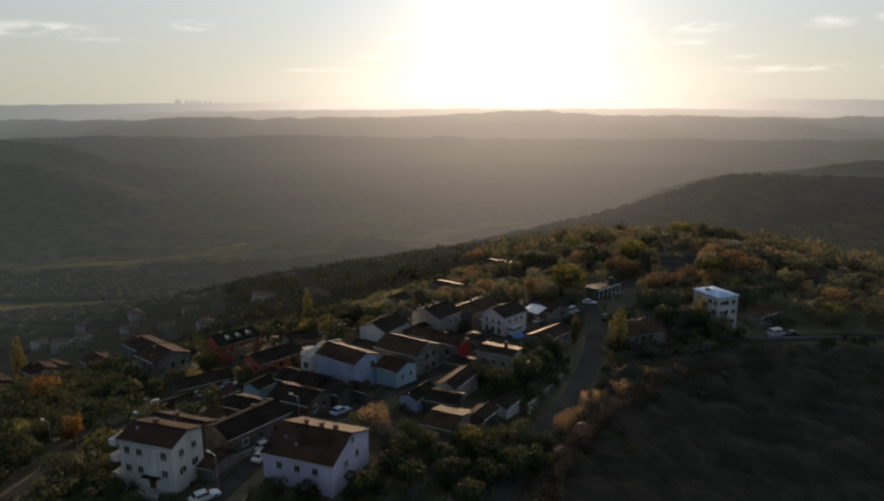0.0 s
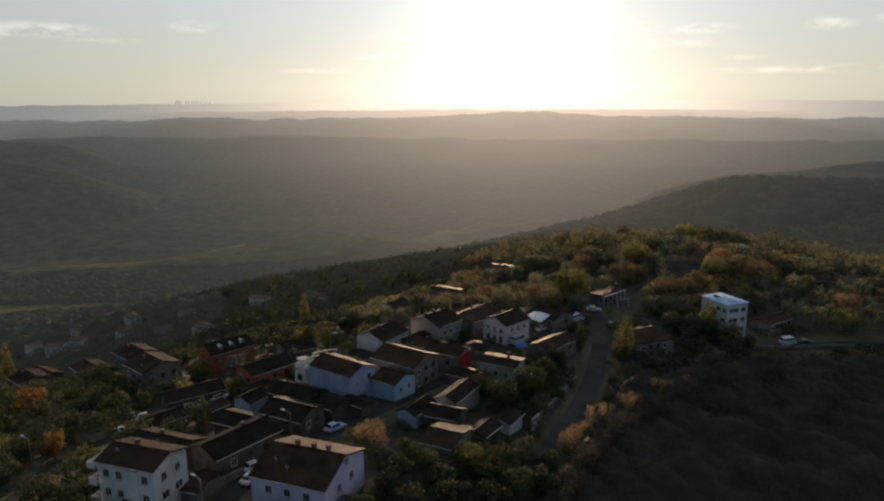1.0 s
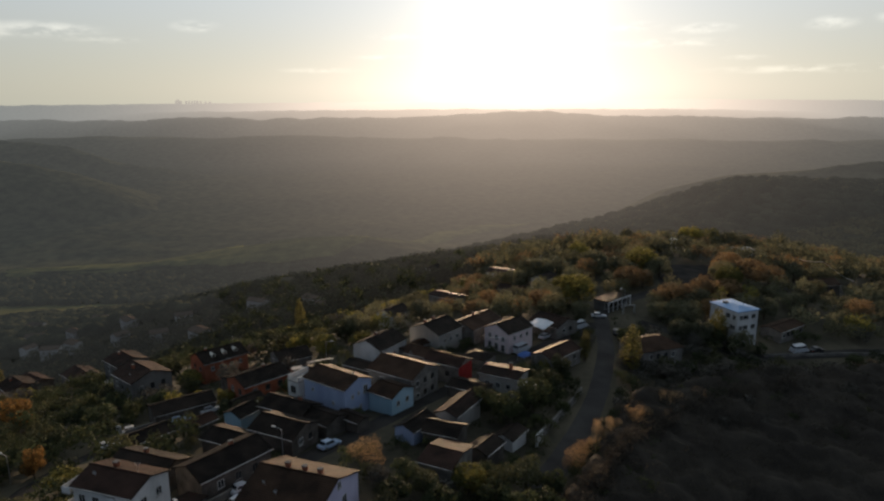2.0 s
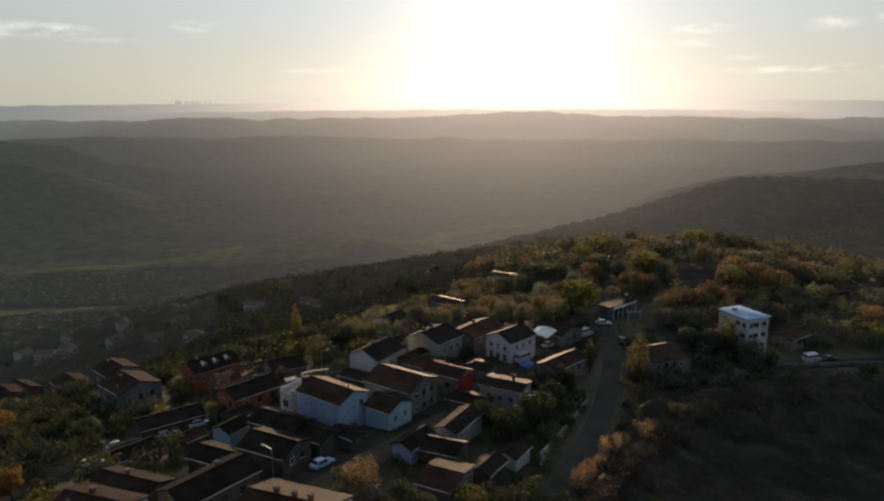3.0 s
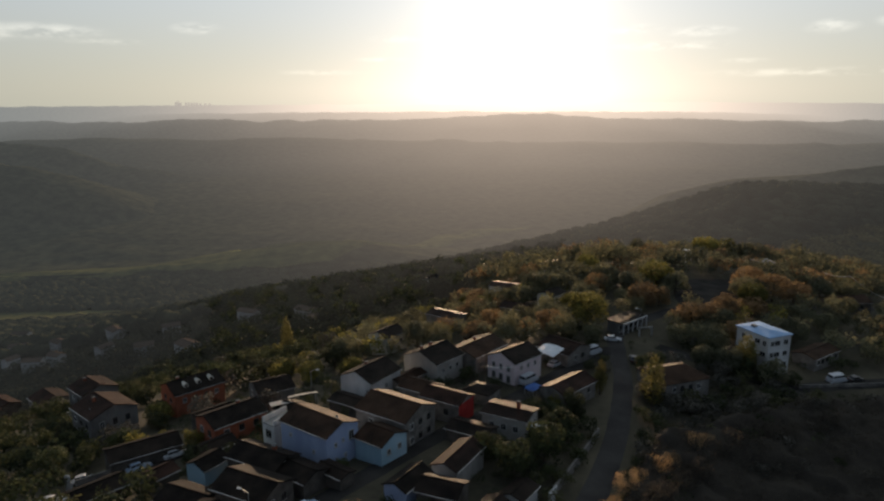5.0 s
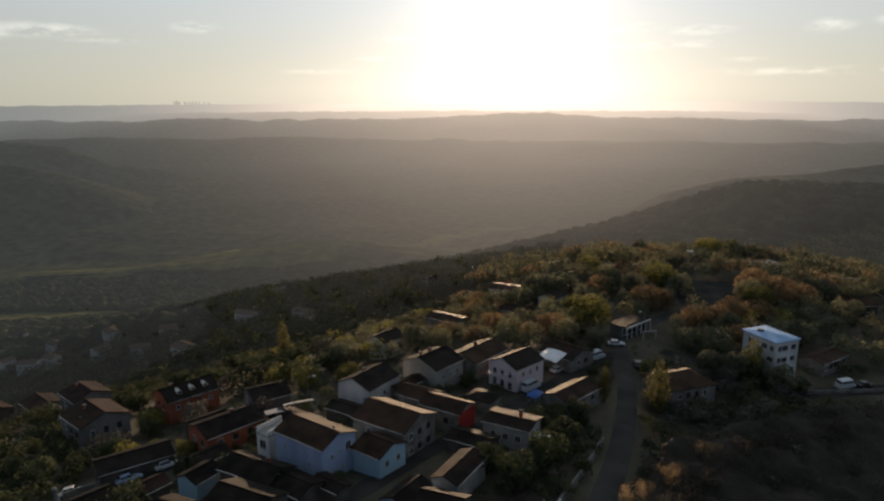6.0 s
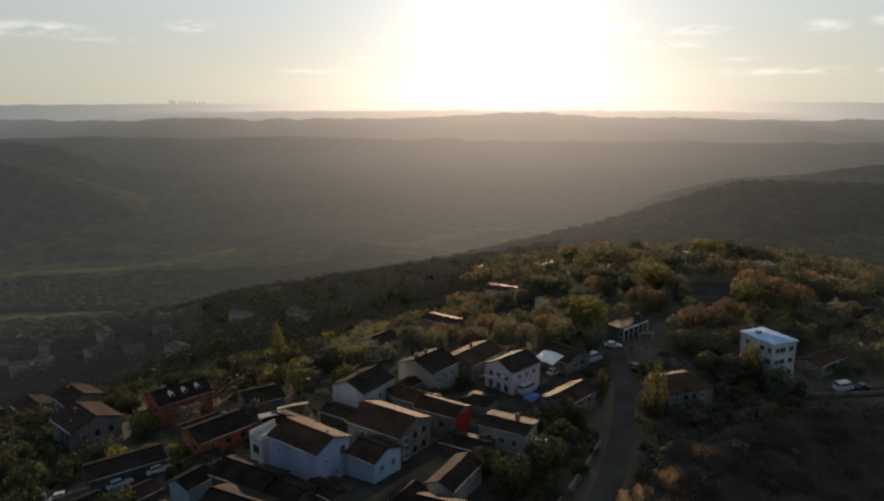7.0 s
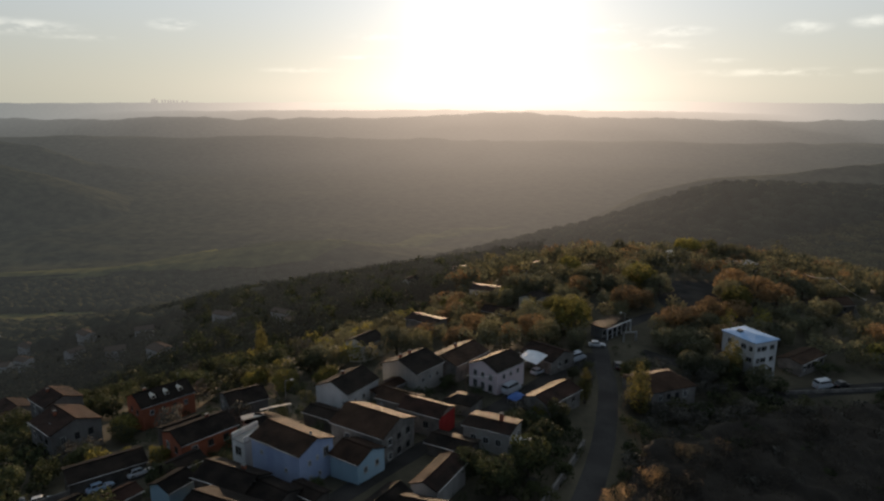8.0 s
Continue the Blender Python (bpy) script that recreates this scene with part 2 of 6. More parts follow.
# woods, meadows, walls and roofs with the haze glow built into them
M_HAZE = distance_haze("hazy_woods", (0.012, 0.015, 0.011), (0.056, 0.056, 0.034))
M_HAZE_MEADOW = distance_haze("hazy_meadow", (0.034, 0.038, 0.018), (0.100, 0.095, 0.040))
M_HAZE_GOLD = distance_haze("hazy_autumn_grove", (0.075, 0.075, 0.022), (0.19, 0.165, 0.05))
# weaker haze glow, so the spur's flank reads darker than the slopes behind
M_HAZE_FLANK = distance_haze("thin_haze_flank_woods", (0.014, 0.018, 0.011), (0.064, 0.068, 0.036), 0.6)
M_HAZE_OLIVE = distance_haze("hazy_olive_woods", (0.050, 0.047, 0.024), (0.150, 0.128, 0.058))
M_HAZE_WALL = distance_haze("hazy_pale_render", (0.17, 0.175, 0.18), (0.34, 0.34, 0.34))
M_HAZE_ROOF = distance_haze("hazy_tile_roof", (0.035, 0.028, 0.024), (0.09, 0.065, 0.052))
M_GROUND = surface("grass_and_soil", (0.040, 0.038, 0.027), (0.105, 0.092, 0.064), 0.06, 0.95, 0.5, 14.0)
M_ROAD = surface("worn_asphalt", (0.042, 0.040, 0.039), (0.074, 0.070, 0.066), 0.15, 1.0, 0.2, 20.0, spec=0.02)
M_STREET = surface("dusty_street", (0.030, 0.029, 0.028), (0.056, 0.053, 0.049), 0.2, 1.0, 0.2, 18.0, spec=0.0)
M_WHITE = surface("white_render", (0.38, 0.385, 0.385), (0.60, 0.605, 0.60), 0.3, 0.85, 0.1, 10.0, stretch=(1, 1, 0.4))
M_CREAM = surface("cream_render", (0.48, 0.46, 0.40), (0.66, 0.63, 0.55), 0.3, 0.85, 0.1, 10.0, stretch=(1, 1, 0.4))
M_PALEGREY = surface("pale_grey_render", (0.24, 0.23, 0.215), (0.38, 0.365, 0.34), 0.3, 0.9, 0.1, 10.0, stretch=(1, 1, 0.4))
M_LAVENDER = surface("lavender_render", (0.40, 0.38, 0.52), (0.52, 0.50, 0.64), 0.3, 0.85, 0.1, 10.0, stretch=(1, 1, 0.4))
M_BLUE = surface("pale_blue_render", (0.26, 0.325, 0.48), (0.36, 0.43, 0.58), 0.3, 0.85, 0.1, 10.0, stretch=(1, 1, 0.4))
M_CYAN = surface("light_cyan_render", (0.26, 0.40, 0.49), (0.34, 0.48, 0.57), 0.3, 0.85, 0.1, 10.0, stretch=(1, 1, 0.4))
M_PINK = surface("pale_pink_render", (0.52, 0.44, 0.46), (0.66, 0.57, 0.58), 0.3, 0.85, 0.1, 10.0, stretch=(1, 1, 0.4))
M_RED = surface("red_paint", (0.22, 0.022, 0.022), (0.31, 0.038, 0.034), 0.4, 0.8, 0.1, 10.0)
M_BRICK = surface("orange_brick", (0.22, 0.075, 0.045), (0.33, 0.12, 0.07), 0.5, 0.9, 0.3, 12.0)
M_BRICK_OLD = surface("old_brown_brick", (0.085, 0.058, 0.050), (0.16, 0.105, 0.088), 0.5, 0.95, 0.3, 12.0)
M_STONE = surface("grey_rubble_wall", (0.11, 0.105, 0.098), (0.24, 0.225, 0.205), 0.6, 0.95, 0.5, 7.0)
M_GREY = surface("bare_grey_render", (0.10, 0.10, 0.097), (0.20, 0.195, 0.185), 0.4, 0.9, 0.2, 9.0, stretch=(1, 1, 0.4))
M_DARKWALL = surface("old_dark_plaster", (0.055, 0.050, 0.045), (0.13, 0.118, 0.104), 0.5, 0.95, 0.4, 8.0)
M_CONCRETE = surface("concrete", (0.22, 0.215, 0.205), (0.36, 0.35, 0.33), 0.5, 0.9, 0.2, 9.0)
M_TIMBER = surface("weathered_timber", (0.08, 0.06, 0.045), (0.17, 0.13, 0.10), 0.8, 0.9, 0.3, 9.0, stretch=(1, 1, 6))
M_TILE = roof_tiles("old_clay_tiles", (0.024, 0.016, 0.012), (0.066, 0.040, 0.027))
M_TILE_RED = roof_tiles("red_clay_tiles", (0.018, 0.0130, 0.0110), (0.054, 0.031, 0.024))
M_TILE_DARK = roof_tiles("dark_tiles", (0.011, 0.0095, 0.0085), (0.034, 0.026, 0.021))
M_SHEET = surface("white_sheet_roof", (0.55, 0.60, 0.64), (0.72, 0.76, 0.79), 0.3, 0.45, 0.1, 10.0)
M_SHEET_BLUE = surface("sky_blue_sheet_roof", (0.20, 0.34, 0.56), (0.30, 0.45, 0.68), 0.3, 0.5, 0.1, 10.0)
M_FRAME = surface("white_window_frame", (0.40, 0.40, 0.39), (0.54, 0.54, 0.52), 0.8, 0.5, 0.0)
# dimmer frame colour for most windows of the dark-walled houses
M_FRAME_DULL = surface("dull_window_frame", (0.07, 0.065, 0.06), (0.13, 0.12, 0.11), 0.8, 0.7, 0.0)
M_DOOR = surface("brown_door", (0.07, 0.04, 0.025), (0.13, 0.075, 0.045), 0.8, 0.6, 0.1)
M_PANE = glass("dark_window_glass", (0.02, 0.022, 0.025))
M_BARK = surface("bark", (0.045, 0.036, 0.028), (0.11, 0.09, 0.07), 1.5, 0.95, 0.5, 8.0, stretch=(1, 1, 0.3))
M_METAL = surface("galvanised_steel", (0.30, 0.30, 0.30), (0.45, 0.45, 0.45), 1.0, 0.5, 0.0, metal=0.7)
M_LEAF_GREEN = foliage("green_leaves", (0.028, 0.035, 0.020), (0.078, 0.090, 0.042), 0.34)
M_LEAF_OLIVE = foliage("olive_leaves", (0.038, 0.042, 0.025), (0.104, 0.104, 0.050), 0.34)
M_LEAF_YELLOW = foliage("yellow_leaves", (0.090, 0.088, 0.030), (0.25, 0.225, 0.066), 0.5)
M_LEAF_ORANGE = foliage("rust_leaves", (0.13, 0.075, 0.028), (0.32, 0.18, 0.058), 0.5)
# brighter copy of the rust leaves: low sun put into the colour
M_LEAF_TUFT = foliage("dry_sun_tinted_leaves", (0.20, 0.135, 0.075), (0.42, 0.29, 0.16), 0.62)
# darker copy of the bare twigs: the slope's shade is in the colour
M_LEAF_SLOPE = foliage("shade_tinted_twigs", (0.042, 0.037, 0.031), (0.080, 0.069, 0.055), 0.35)
# spur leaves: paler copies with the veil of haze mixed into the colour
M_LEAF_SPUR_GREEN = foliage("hazed_green_leaves", (0.085, 0.089, 0.060), (0.180, 0.174, 0.102), 0.42)
M_LEAF_SPUR_OLIVE = foliage("hazed_olive_leaves", (0.088, 0.087, 0.055), (0.200, 0.182, 0.098), 0.42)
M_LEAF_SPUR_RUST = foliage("hazed_rust_leaves", (0.140, 0.100, 0.058), (0.310, 0.200, 0.098), 0.44)
M_LEAF_POPLAR = foliage("poplar_leaves", (0.070, 0.066, 0.026), (0.180, 0.158, 0.055), 0.42)
M_LEAF_GREY = foliage("bare_brown_twigs", (0.070, 0.068, 0.058), (0.155, 0.140, 0.115), 0.2)


# ---- mesh helpers ----
def mesh_of(name, verts, faces, material):
    me = bpy.data.meshes.new(name)
    me.from_pydata([tuple(v) for v in verts], [], [tuple(f) for f in faces])
    me.materials.append(material)
    me.update()
    return me


def quads_mesh(name, corners, material):
    """A mesh of loose quads from an array of (n, 4, 3) corners."""
    n = len(corners)
    me = bpy.data.meshes.new(name)
    me.vertices.add(4 * n)
    me.vertices.foreach_set("co", np.asarray(corners, np.float32).ravel())
    me.loops.add(4 * n)
    me.loops.foreach_set("vertex_index", np.arange(4 * n, dtype=np.int32))
    me.polygons.add(n)
    me.polygons.foreach_set("loop_start", np.arange(0, 4 * n, 4, dtype=np.int32))
    me.materials.append(material)
    me.update(calc_edges=True)
    me.validate()
    return me


def grid_quads(name, verts, quads, material):
    """A smooth mesh from arrays of places and of quads."""
    me = bpy.data.meshes.new(name)
    me.vertices.add(len(verts))
    me.vertices.foreach_set("co", np.asarray(verts, np.float32).ravel())
    me.loops.add(4 * len(quads))
    me.loops.foreach_set("vertex_index", np.asarray(quads, np.int32).ravel())
    me.polygons.add(len(quads))
    me.polygons.foreach_set("loop_start", np.arange(0, 4 * len(quads), 4, dtype=np.int32))
    me.polygons.foreach_set("use_smooth", np.ones(len(quads), bool))
    me.materials.append(material)
    me.update(calc_edges=True)
    return me


def part(name, bm, material, parent, label=""):
    """Links a bmesh as one mesh object under a thing or a part."""
    me = bpy.data.meshes.new(name)
    bm.to_mesh(me)
    bm.free()
    me.materials.append(material)
    ob = new(name, me)
    ob.parent = parent
    return tagged(ob, label) if label else ob


def box(bm, x0, x1, y0, y1, z0, z1, bevel=0.0, m=None):
    r = bmesh.ops.create_cube(bm, size=1.0, matrix=Matrix.LocRotScale(((x0 + x1) / 2, (y0 + y1) / 2, (z0 + z1) / 2), None, (x1 - x0, y1 - y0, z1 - z0)))
    if bevel:
        edges = list({e for v in r["verts"] for e in v.link_edges})
        r = bmesh.ops.bevel(bm, geom=edges, offset=bevel, segments=1, affect="EDGES")
    if m is not None:
        bmesh.ops.transform(bm, matrix=m, verts=r["verts"])
    return bm


def boxed(*args, **kw):
    return box(bmesh.new(), *args, **kw)


def rod(bm, a, b, r0, r1, sides=8):
    a, b = Vector(a), Vector(b)
    way = b - a
    q = way.to_track_quat("Z", "Y").to_matrix().to_4x4()
    bmesh.ops.create_cone(bm, cap_ends=True, segments=sides, radius1=r0, radius2=r1, depth=way.length, matrix=Matrix.Translation((a + b) / 2) @ q)
    return bm


def thing(name, label, category, m, group="", kind=""):
    ob = new(name)
    ob.matrix_world = m
    return tagged(ob, label, category, group, kind)


# ---- ground, one sheet to the horizon ----
def spaced(lo, hi, step, out_lo, out_hi, grow=1.09):
    mid = list(np.arange(lo, hi + 0.01, step))
    s, v, up = step, mid[-1], []
    while v < out_hi:
        s *= grow
        v += s
        up.append(v)
    s, v, down = step, mid[0], []
    while v > out_lo:
        s *= grow
        v -= s
        down.append(v)
    return np.array(down[::-1] + mid + up)


def make_ground():
    xs, ys = spaced(-170, 190, 3.0, -4900, 4900), spaced(70, 300, 3.0, -900, 4950)
    X, Y = np.meshgrid(xs, ys)
    Z = heights(X, Y)
    nx, ny = len(xs), len(ys)
    faces = [(j * nx + i, j * nx + i + 1, (j + 1) * nx + i + 1, (j + 1) * nx + i) for j in range(ny - 1) for i in range(nx - 1)]
    me = mesh_of("ground", np.stack([X.ravel(), Y.ravel(), Z.ravel()], 1), faces, M_GROUND)
    me.polygons.foreach_set("use_smooth", [True] * len(faces))
    tagged(new("ground", me), "dry grass and bare soil falling from a village spur to a wooded valley", "ground", kind="structure")


make_ground()


def make_ridge(crest, dist, front, material, rough, seed, label):
    """A far range of hills: a crest line along x, its near slope and its back."""
    cx, cz = zip(*crest)
    xs = np.linspace(cx[0], cx[-1], 260)
    top = np.interp(xs, cx, cz)
    kernel = np.hanning(15)
    top = np.convolve(np.pad(top, 7, mode="edge"), kernel / kernel.sum(), mode="valid")
    rows = [(-1.0, 0.0), (-0.8, 0.12), (-0.6, 0.32), (-0.42, 0.55), (-0.28, 0.74), (-0.16, 0.88), (-0.07, 0.97), (0.0, 1.0), (0.15, 0.93), (0.4, 0.5)]
    verts = []
    for s, k in rows:
        for x, t in zip(xs, top):
            n = noise.noise(Vector((x * 0.004, s * 3.0, seed)))
            n2 = noise.noise(Vector((x * 0.02, s * 9.0, seed + 5)))
            verts.append((x, dist + s * front + n * front * 0.12 * abs(s), -190 + (t + 190) * k + (n2 * rough + 2.2 * rough * noise.noise(Vector((x * 0.0065, s * 2.0, seed + 9))) if s < 0.1 else 0) + n * 42 * (1 - k) * k * 4))
    w = len(xs)
    faces = [(j * w + i, j * w + i + 1, (j + 1) * w + i + 1, (j + 1) * w + i) for j in range(len(rows) - 1) for i in range(w - 1)]
    me = mesh_of("backdrop", verts, faces, material)
    me.polygons.foreach_set("use_smooth", [True] * len(faces))
    return tagged(new("backdrop", me), label, "hills", kind="structure")


def valley_z(x, y):
    """Height of the wooded valley floor past the near slopes."""
    z = ground_z(x, y) + 8.0 + min(max((y - 1350) / 1300, 0), 1) * 40
    return z + 2.5 * noise.noise(Vector((x * 0.012, y * 0.02, 3.0))) + 9.0 * noise.noise(Vector((x * 0.003, y * 0.004, 9.0)))


def make_valley():
    """The far side of the valley, from where the near woods end to the foot of the ranges."""
    xs, ys = np.linspace(-1900, 2000, 200), np.concatenate([np.linspace(880, 1300, 60), np.linspace(1330, 2600, 40)])
    X, Y = np.meshgrid(xs, ys)
    Z = np.array([[valley_z(x, y) for x in xs] for y in ys])
    Z[0] -= 30
    nx = len(xs)
    faces = [(j * nx + i, j * nx + i + 1, (j + 1) * nx + i + 1, (j + 1) * nx + i) for j in range(len(ys) - 1) for i in range(nx - 1)]
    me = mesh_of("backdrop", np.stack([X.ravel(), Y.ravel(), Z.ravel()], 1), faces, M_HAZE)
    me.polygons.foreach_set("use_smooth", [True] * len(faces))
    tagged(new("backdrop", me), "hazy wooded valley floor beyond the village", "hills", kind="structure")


make_valley()


def make_meadow(x, y, wide, deep, turn, lift, label, material):
    """An uneven open field lying on the land."""
    verts, faces, n, k = [], [], 28, 7
    a = radians(turn)
    for j in range(k + 1):
        for i in range(n):
            q = 2 * math.pi * i / n
            edge = (1 + 0.28 * noise.noise(Vector((math.cos(q) * 1.3 + x, math.sin(q) * 1.3, y)))) * j / k
            u, v = math.cos(q) * wide * edge, math.sin(q) * deep * edge
            px, py = x + u * math.cos(a) - v * math.sin(a), y + u * math.sin(a) + v * math.cos(a)
            verts.append((px, py, (valley_z(px, py) if py > 905 else ground_z(px, py)) + lift - (3.0 if j == k else 0.0)))
    for j in range(k):
        for i in range(n):
            faces.append((j * n + i, j * n + (i + 1) % n, (j + 1) * n + (i + 1) % n, (j + 1) * n + i))
    me = mesh_of("ground_meadow", verts, faces, material)
    tagged(new("ground_meadow", me), label, "meadow", kind="structure")


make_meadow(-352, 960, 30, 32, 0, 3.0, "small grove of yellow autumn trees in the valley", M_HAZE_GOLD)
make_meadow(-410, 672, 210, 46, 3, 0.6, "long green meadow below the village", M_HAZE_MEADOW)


def make_strip(points, width, lift, label):
    """A long open meadow with an uneven edge, following a line over the valley floor."""
    px, py = zip(*points)
    t = np.linspace(0, len(points) - 1, 70)
    xs, ys = np.interp(t, range(len(px)), px), np.interp(t, range(len(py)), py)
    verts, faces, rows = [], [], 6
    for i, (x, y) in enumerate(zip(xs, ys)):
        wide = width * (0.65 + 0.9 * abs(noise.noise(Vector((x * 0.012, y * 0.01, 4.0))))) * min(1, i / 5 + 0.1, (69 - i) / 8 + 0.1)
        mid = 14 * noise.noise(Vector((x * 0.02, 7.0, 1.0)))
        for j in range(rows + 1):
            q = y + mid + wide * (j / rows - 0.5)
            verts.append((x, q, (valley_z(x, q) if q > 905 else ground_z(x, q) + 8.0) + lift - (4.0 if j in (0, rows) else 0.0)))
    w = rows + 1
    faces = [(i * w + j, (i + 1) * w + j, (i + 1) * w + j + 1, i * w + j + 1) for i in range(69) for j in range(rows)]
    tagged(new("ground_meadow", mesh_of("ground_meadow", verts, faces, M_HAZE_MEADOW)), label, "meadow", kind="structure")


make_strip([(-640, 905), (-560, 925), (-480, 935), (-400, 935), (-330, 925), (-255, 915), (-180, 935), (-120, 1060), (-60, 1180), (30, 1260)], 120, 3.5, "long pale meadow winding through the valley")
make_strip([(-300, 1010), (-230, 1000), (-160, 1035), (-80, 1140), (0, 1250), (120, 1330)], 70, 3.0, "narrow meadow strip among the valley woods")


RANGES = (
    ([(-3480, 30), (-3239, 32), (-1657, 37), (-193, 39), (1384, 44), (2733, 31), (3300, 29)], 4700, 500, 2.0),
    ([(-3153, -7), (-2935, -8), (-1502, -9), (-106, -1), (1255, -9), (2481, -36), (2950, -35)], 4250, 500, 3.0),
    ([(-2677, -34), (-2492, -32), (-1881, -42), (-1334, -21), (-1156, -37), (-383, -27), (-90, -20), (317, 1), (664, -24), (1351, -42), (2105, -44), (2500, -45)], 3600, 800, 5.0),
    ([(-2020, -84), (-1880, -82), (-1577, -70), (-1189, -78), (-736, -72), (-289, -80), (372, -90), (1020, -97), (1590, -104), (1900, -104)], 2700, 900, 5.0),
    ([(-1089, -47), (-1016, -62), (-905, -79), (-832, -103), (-748, -136), (-652, -184), (-555, -234)], 1500, 420, 5.0),
    ([(-1415, -28), (-1319, -39), (-1158, -60), (-1033, -103), (-793, -144), (-601, -180), (-425, -235), (-282, -313)], 1950, 420, 6.0),
    ([(219, -150), (344, -82), (458, -56), (553, -48), (710, -31), (786, -25), (950, -15)], 1200, 380, 5.0),
)
for i, (crest, dist, front, rough) in enumerate(RANGES):
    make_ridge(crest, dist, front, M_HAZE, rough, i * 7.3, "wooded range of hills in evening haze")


# ---- houses ----
FOOT = []       # footprints, so that no tree grows through a house


def add_window(house, w, h, m, frame_paint, glazing):
    """A window with a frame, a mullion, a sill and a dark pane; m stands at its middle, y pointing into the wall."""
    t = 0.09
    bm = bmesh.new()
    loops = []
    for a, b, y in ((w / 2, h / 2, -0.07), (w / 2 - t, h / 2 - t, -0.07), (w / 2 - t, h / 2 - t, 0.05), (w / 2, h / 2, 0.05)):
        loops.append([bm.verts.new((sx * a, y, sz * b)) for sx, sz in ((-1, -1), (1, -1), (1, 1), (-1, 1))])
    for k in range(4):
        for i in range(4):
            p, q = loops[k], loops[(k + 1) % 4]
            bm.faces.new((p[i], p[(i + 1) % 4], q[(i + 1) % 4], q[i]))
    bmesh.ops.recalc_face_normals(bm, faces=bm.faces)
    win = part("window", bm, frame_paint, house)
    win.matrix_basis = m
    part("mullion", boxed(-0.035, 0.035, -0.06, 0.05, -h / 2 + t, h / 2 - t), frame_paint, win)
    part("sill", boxed(-w / 2 - 0.08, w / 2 + 0.08, -0.14, -0.072, -h / 2 - 0.08, -h / 2), M_CONCRETE, win)
    part("pane", boxed(-w / 2 + t, w / 2 - t, -0.035, 0.03, -h / 2 + t, h / 2 - t), glazing, win)
    return win


def face_matrix(face, L, W, along, z):
    """Where a window stands on a wall: front and back run along the ridge, left and right are the gable ends."""
    if face == "front":
        return pose(along, -W / 2, z)
    if face == "back":
        return pose(-along, W / 2, z, 0, 0, 180)
    if face == "right":
        return pose(L / 2, along, z, 0, 0, 90)
    return pose(-L / 2, -along, z, 0, 0, -90)


